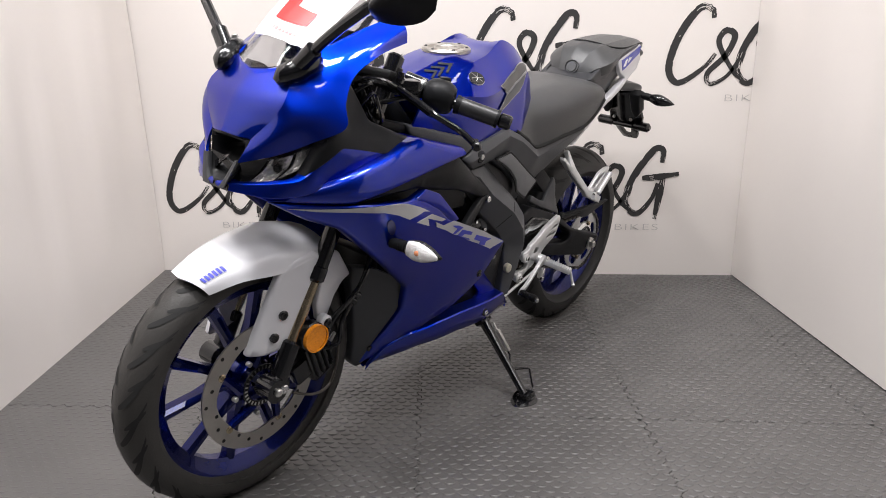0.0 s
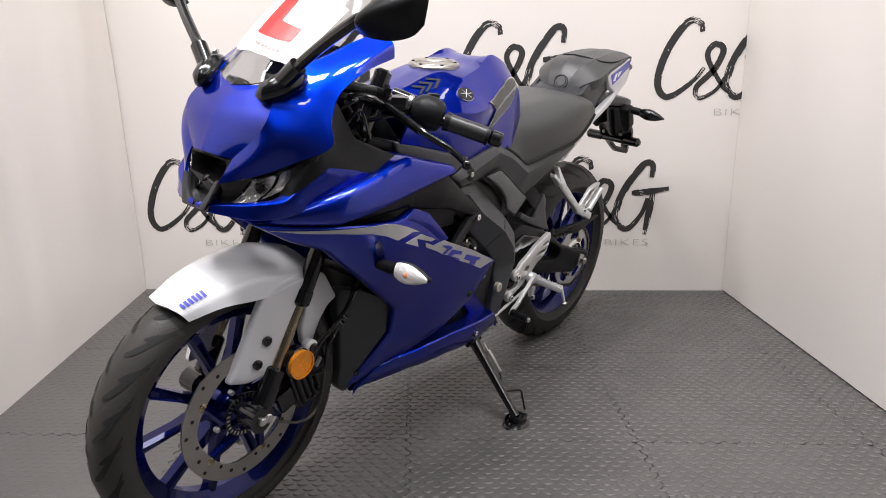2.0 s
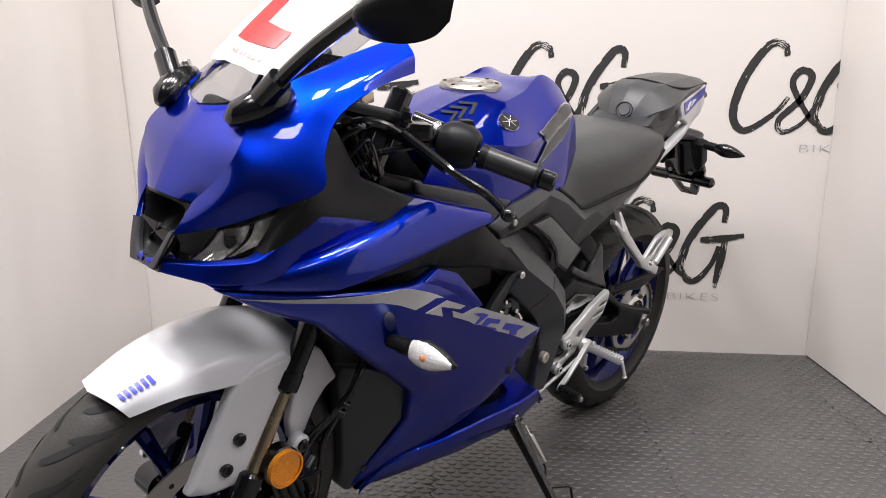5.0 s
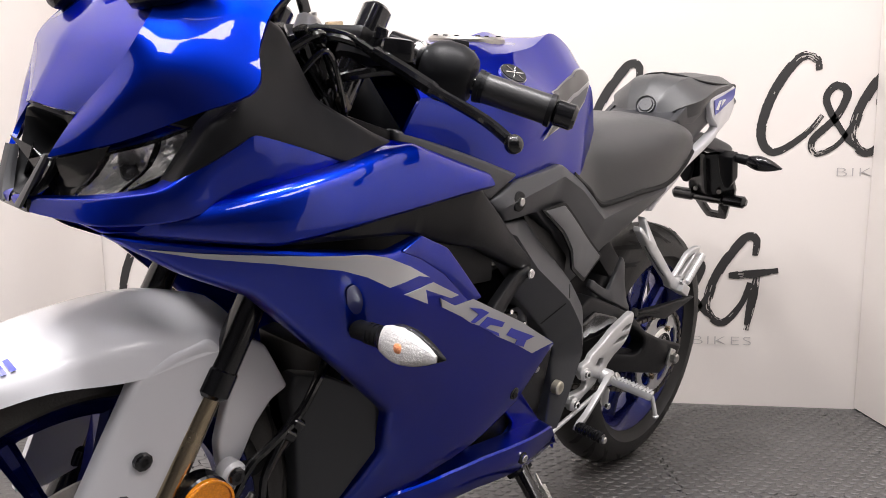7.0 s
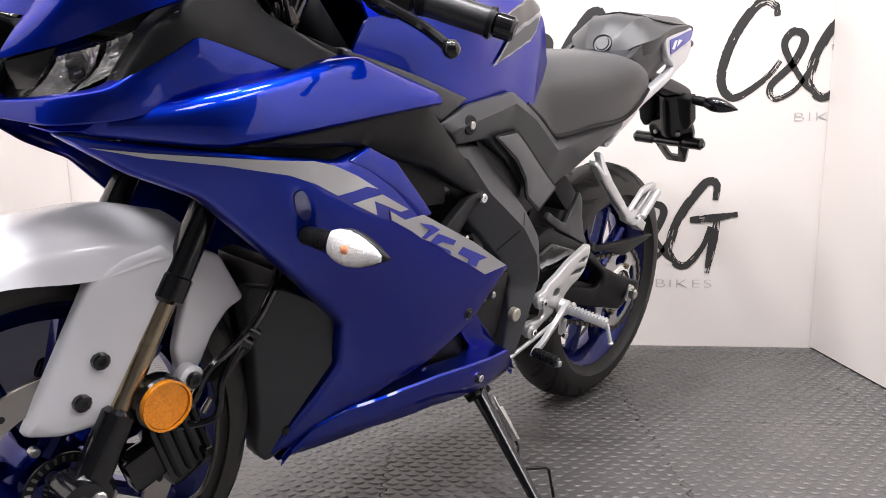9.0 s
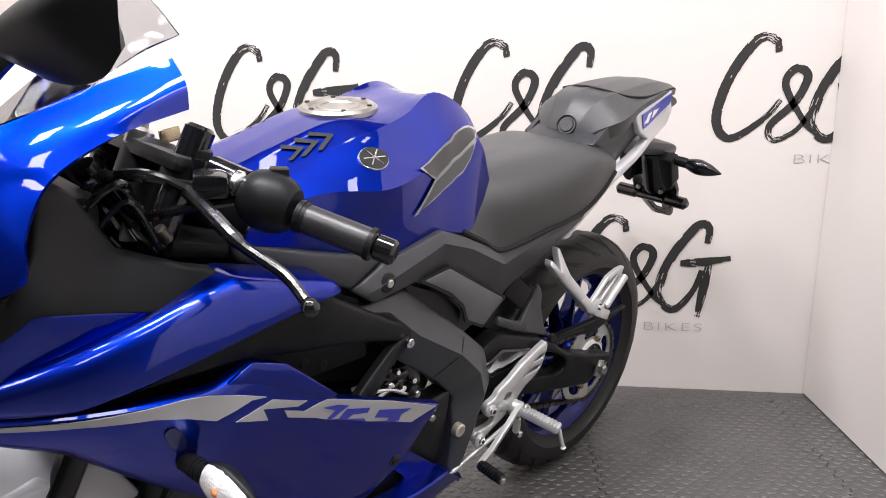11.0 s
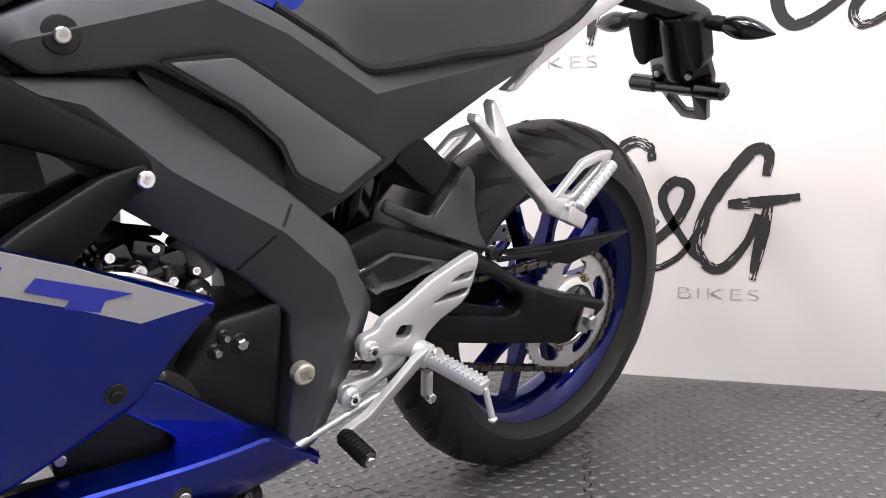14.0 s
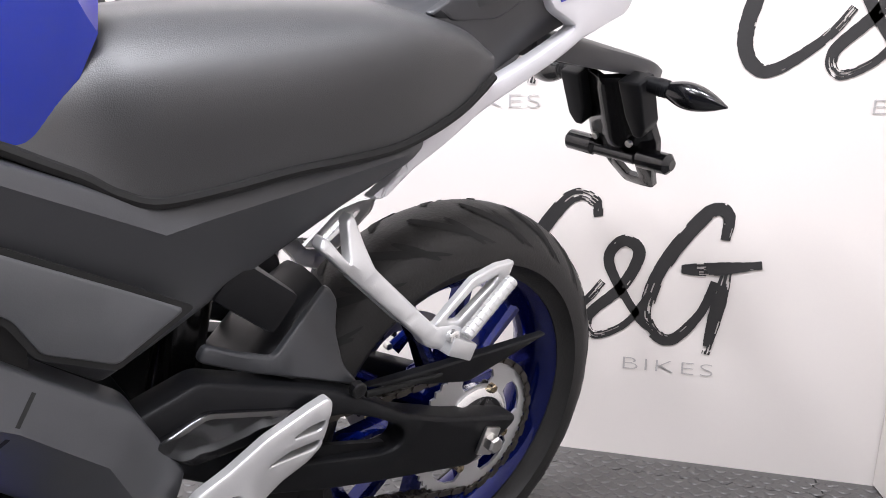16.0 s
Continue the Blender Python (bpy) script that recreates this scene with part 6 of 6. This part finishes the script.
# handlebars and controls
for s in (1, -1):
    bar = part("handlebar", rod((1.065, s * 0.10, 0.92), (0.945, s * 0.315, 0.866), 0.011), GLOSS, bike, "black clip-on handlebar")
    part("bar_clamp", rod((1.058, s * 0.098, 0.895), (1.045, s * 0.098, 0.935), 0.034), MATT, bar)
    part("fork_cap", rod((1.046, s * 0.098, 0.93), (1.04, s * 0.098, 0.95), 0.020), DARK, bar)
    part("grip", rod((0.990, s * 0.232, 0.888), (0.945, s * 0.313, 0.867), 0.0178, 18), GRIPM, bar, "black ribbed rubber grip")
    for t in (0.0, 0.06, 0.94):
        c0 = Vector((0.990, s * 0.232, 0.888)).lerp(Vector((0.945, s * 0.313, 0.867)), t)
        d0 = Vector((-0.045, s * 0.081, -0.021)).normalized()
        part("grip_ring", rod(c0, c0 + d0 * 0.004, 0.0198 if t != 0.06 else 0.0188, 18), MATT, bar)
    part("bar_end", rod((0.945, s * 0.313, 0.867), (0.932, s * 0.336, 0.861), 0.0155, 18), GLOSS, bar)
    bm = bmesh.new()
    turn = Matrix.Rotation(radians(-29 * s), 3, "Z")
    bar_way = Vector((-0.12, s * 0.215, -0.054)).normalized()
    mid = Vector((1.008, s * 0.200, 0.900))
    tube(bm, [mid + bar_way * k for k in (-0.034, -0.031, -0.022, -0.008, 0.010, 0.024, 0.031, 0.033)], [0.012, 0.024, 0.032, 0.036, 0.036, 0.031, 0.025, 0.014], 22)
    box(bm, (0.995, s * 0.20, 0.932), (0.022, 0.02, 0.014), turn, 0.004)
    part("switch_box", bm, MATT, bar, "black switch housing")
    for dz, mat in ((0.012, GLOSS), (-0.006, SATIN), (-0.020, GLOSS)):
        bm = bmesh.new()
        box(bm, (0.977, s * 0.187, 0.900 + dz), (0.012, 0.024, 0.011), turn, 0.003)
        part("switch_button", bm, mat, bar)
    bm = bmesh.new()
    box(bm, (1.052, s * 0.145, 0.918), (0.040, 0.075, 0.028), turn, 0.008)
    tube(bm, [(1.040, s * 0.130, 0.926), (1.018, s * 0.170, 0.914)], 0.018, 14)
    tube(bm, [(1.062, s * 0.135, 0.930), (1.060, s * 0.135, 0.942)], 0.008, 8)
    part("lever_perch", bm, GLOSS, bar)
    bm = bmesh.new()
    line = spline([(1.085, s * 0.155, 0.912), (1.082, s * 0.20, 0.895), (1.078, s * 0.25, 0.875), (1.058, s * 0.30, 0.852), (1.056, s * 0.335, 0.834)])
    tube(bm, line, [0.009] * (len(line) // 2) + [0.0065] * (len(line) - len(line) // 2), 10)
    bmesh.ops.create_uvsphere(bm, u_segments=14, v_segments=10, radius=0.0105, matrix=Matrix.Translation((1.056, s * 0.343, 0.830)))
    part("lever", bm, GLOSS, bar, "black lever with a ball end")
bm = bmesh.new()
box(bm, (1.050, 0, 0.925), (0.07, 0.25, 0.020), Matrix.Rotation(radians(-20), 3, "Y"), 0.008)
part("top_yoke", bm, DARK, bike, "dark fork yoke")
bm = bmesh.new()
box(bm, (1.105, 0, 0.79), (0.09, 0.25, 0.035), Matrix.Rotation(radians(-20), 3, "Y"), 0.008)
part("bottom_yoke", bm, DARK, bike)
key = tagged(new("key"), "steel ignition key with a black fob in its lock", "key")
key.matrix_basis = bike.matrix_basis.copy()
part("key_blade", rod((1.058, 0.0, 0.945), (1.055, 0.0, 0.962), 0.004), STEEL, key)
bm = bmesh.new()
box(bm, (1.072, -0.004, 0.972), (0.016, 0.007, 0.030), Matrix.Rotation(radians(25), 3, "Y"), 0.003)
part("key_fob", bm, GLOSS, key, "black key fob")
bm = bmesh.new()
box(bm, (1.030, 0.012, 0.945), (0.028, 0.005, 0.018), Matrix.Rotation(radians(10), 3, "Y"), 0.002)
part("key_tag", bm, GOLD, key, "small brass key tag")
bm = rod((1.085, -0.150, 0.905), (1.085, -0.150, 0.938), 0.018, 18)
part("brake_reservoir", bm, GLOSS, bike, "black brake fluid reservoir")
for y, r in ((0.06, 0.014), (-0.06, 0.014), (0.11, 0.009)):
    part("wiring_sleeve", cable([(1.16, y, 0.93), (1.12, y * 0.9, 0.87), (1.08, y * 0.8, 0.80), (1.0, y * 0.7, 0.74)], r, 10), GLOSS, bike)
for k in range(4):
    part("thin_cable", cable([(1.15, 0.10 - 0.015 * k, 0.90 + 0.01 * k), (1.12, 0.12 - 0.01 * k, 0.85), (1.09, 0.11 - 0.02 * k, 0.81), (1.03, 0.09, 0.78 - 0.01 * k)], 0.0032, 6), GLOSS, bike)
for k, (y0, y1, r) in enumerate(((0.125, 0.06, 0.0045), (0.115, 0.10, 0.0038), (0.095, 0.03, 0.0055), (0.135, 0.12, 0.0034), (0.070, 0.085, 0.0048), (0.040, 0.02, 0.0042))):
    part("thin_cable", cable([(1.185, y0, 0.905 - 0.012 * k), (1.150, y0 + 0.012, 0.925 - 0.006 * k), (1.115, y1 + 0.02, 0.880 - 0.010 * k), (1.098, y1, 0.830), (1.060, y1 * 0.8, 0.770)], r, 8), GLOSS, bike)
part("clutch_cable", cable([(1.082, 0.150, 0.912), (1.112, 0.128, 0.928), (1.145, 0.105, 0.926), (1.160, 0.085, 0.900), (1.140, 0.080, 0.850), (1.10, 0.085, 0.800)], 0.0055, 10), GLOSS, bike, "black clutch cable sleeve")
for x, y, z in ((1.130, 0.095, 0.893), (1.118, 0.060, 0.868), (1.098, 0.118, 0.852)):
    part("cable_clip", rod((x - 0.006, y, z - 0.008), (x + 0.006, y, z + 0.010), 0.0085, 12), CHAINM, bike)
bm = bmesh.new()
box(bm, (1.12, 0.085, 0.862), (0.020, 0.006, 0.045), Matrix.Rotation(radians(-15), 3, "Y"), 0.002)
part("loom_tag", bm, SHEET, bike, "white paper tag on the wiring")
part("clamp_ring", rod((1.036, 0.166, 0.919), (1.029, 0.178, 0.9155), 0.0165, 20), CHROME, bike, "bright clamp ring on the bar")
bm = bmesh.new()
box(bm, (1.02, 0.0, 0.815), (0.14, 0.22, 0.02), Matrix.Rotation(radians(-12), 3, "Y"), 0.006)
part("inner_floor", bm, MATT, bike, "black cover ahead of the tank")
part("ignition_lock", rod((1.07, 0, 0.93), (1.06, 0, 0.955), 0.017), STEEL, bike)
bm = bmesh.new()
box(bm, (1.16, 0, 0.975), (0.03, 0.17, 0.09), Matrix.Rotation(radians(-35), 3, "Y"), 0.01)
part("instrument_panel", bm, GLOSS, bike, "black instrument panel")
bm = bmesh.new()
box(bm, (1.22, 0, 0.86), (0.12, 0.22, 0.10), None, 0.02)
part("headlight_back", bm, MATT, bike)
part("clutch_cable", cable([(1.075, 0.145, 0.915), (1.13, 0.12, 0.925), (1.165, 0.07, 0.90), (1.12, 0.06, 0.80), (1.0, 0.08, 0.72)], 0.005), GLOSS, bike)
part("wiring_loom", cable([(1.02, 0.18, 0.90), (1.09, 0.15, 0.89), (1.12, 0.10, 0.86), (1.06, 0.07, 0.78)], 0.006), GLOSS, bike)


def indicator(base, tip, lens_mat, label, s):
    base, tip = Vector(base), Vector(tip)
    d = (tip - base).normalized()
    ob = tagged(new("indicator"), label)
    ob.parent = bike
    part("stem", rod(base - d * 0.01, base + d * 0.032, 0.0120, 18), MATT, ob)
    for k in range(3):
        part("stem_ring", rod(base + d * (0.012 + 0.006 * k), base + d * (0.015 + 0.006 * k), 0.0132, 18), MATT, ob)
    clear = lens_mat is FROST
    n = 16

    def body(k0, k1, grow, squash=0.80, jitter=0.0, sides=20, shift=0.0):
        """A leaf-shaped lamp body, blunt at the stem and pointed at the tip."""
        bm = bmesh.new()
        pts, rs = [], []
        for k in range(k0, k1 + 1):
            t = k / n
            pts.append(base + d * (0.030 + 0.086 * t))
            shape = 0.62 + 0.38 * math.sin(math.pi / 2 * t / 0.34) if t < 0.34 else (1 - ((t - 0.34) / 0.67) ** 1.8) ** 0.95
            wob = 1 + jitter * noise.noise((k * 3.1, s, grow * 5))
            rs.append(max(0.0015, (0.0225 if clear else 0.0195) * grow * shape * wob))
        tube(bm, pts, rs, sides)
        for v in bm.verts:
            v.co.x = base.x + shift + (v.co.x - base.x) * squash
        return bm

    part("shell", body(0, n, 0.97, 0.72, 0, 20, -0.0065), MATT, ob)
    if clear:
        reflector = part("reflector", body(1, n - 1, 0.88, 0.60, 0.10, 30), FROST, ob, "ribbed bright reflector", 3)
        c = base + d * 0.066 + Vector((0.010, 0, 0.001))
        bm = bmesh.new()
        bmesh.ops.create_uvsphere(bm, u_segments=14, v_segments=10, radius=0.0085, matrix=Matrix.Translation(c))
        part("bulb", bm, PALE_AMBER, reflector, "pale orange bulb")
        lens = part("lens", body(0, n, 1.0, 0.80), CLEAR, ob, "clear lens")
        lens.visible_shadow = False
    else:
        part("lens", body(0, n, 1.0, 0.86), lens_mat, ob)
    return ob


for s in (1, -1):
    indicator((1.122, s * 0.205, 0.600), (1.100, s * 0.330, 0.595), FROST, "clear-lens front indicator on a black stem", s)
    indicator((-0.282, s * 0.074, 0.792), (-0.312, s * 0.207, 0.774), GLOSS, "black slim rear indicator", s)

# number plate bracket
bracket = tagged(new("plate_bracket"), "black number plate bracket without a plate")
bracket.parent = bike
arm_sheet = Sheet([[(-0.06, 0, 0.862), (-0.06, 0.045, 0.852), (-0.06, 0.05, 0.825)], [(-0.20, 0, 0.848), (-0.20, 0.042, 0.838), (-0.20, 0.046, 0.808)], [(-0.33, 0, 0.826), (-0.33, 0.036, 0.820), (-0.33, 0.038, 0.796)], [(-0.385, 0, 0.808), (-0.385, 0.02, 0.806), (-0.382, 0.022, 0.794)]])
part("arm", arm_sheet.mesh(10, 8, 0.008), SATIN, bracket, "grey undertail arm")
plate_turn = Matrix.Translation((-0.272, 0, 0.784)) @ Matrix.Rotation(radians(-90), 4, "Z") @ Matrix.Rotation(radians(-27), 4, "X")


def turned(bm):
    for v in bm.verts:
        v.co = plate_turn @ v.co
    return bm


spine = ridged(flat(0), [(0.0, 0.02), (0.0, -0.05), (0.0, -0.10)], 0.010, 0.45)
face = panel([(-0.062, 0.012), (0.062, 0.012), (0.062, -0.075), (0.066, -0.105), (0.060, -0.140), (0.050, -0.150), (0.028, -0.214), (-0.028, -0.214), (-0.050, -0.150), (-0.060, -0.140), (-0.066, -0.105), (-0.062, -0.075)], spine, 0.010, 0.003, 0.012, 0.004, 0,
             [[(-0.022, -0.148), (0.022, -0.148), (0.012, -0.188), (-0.012, -0.188)]])
part("backplate", turned(face), GLOSS, bracket, "black bracket plate")
for s in (1, -1):
    wing = panel([(0.036, 0.015), (0.076, 0.015), (0.074, -0.060), (0.064, -0.078), (0.050, -0.078), (0.040, -0.045)], flat(0.013), 0.030, 0.004, 0.02, 0.004)
    for v in wing.verts:
        v.co.x *= s
    part("side_wing", turned(wing), MATT, bracket)
    bar = rod((s * 0.038, -0.004, -0.124), (s * 0.104, -0.004, -0.124), 0.0165, 18, 0.5)
    part("lamp_bar", turned(bar), GLOSS, bracket, "black lamp bar")
    part("bracket_bolt", turned(bolt((s * 0.033, 0.004, -0.098), (0, 1, 0), 0.006, 0.003)), STEEL, bracket)
part("bar_link", turned(rod((-0.04, 0.000, -0.126), (0.04, 0.000, -0.126), 0.010, 12)), GLOSS, bracket)
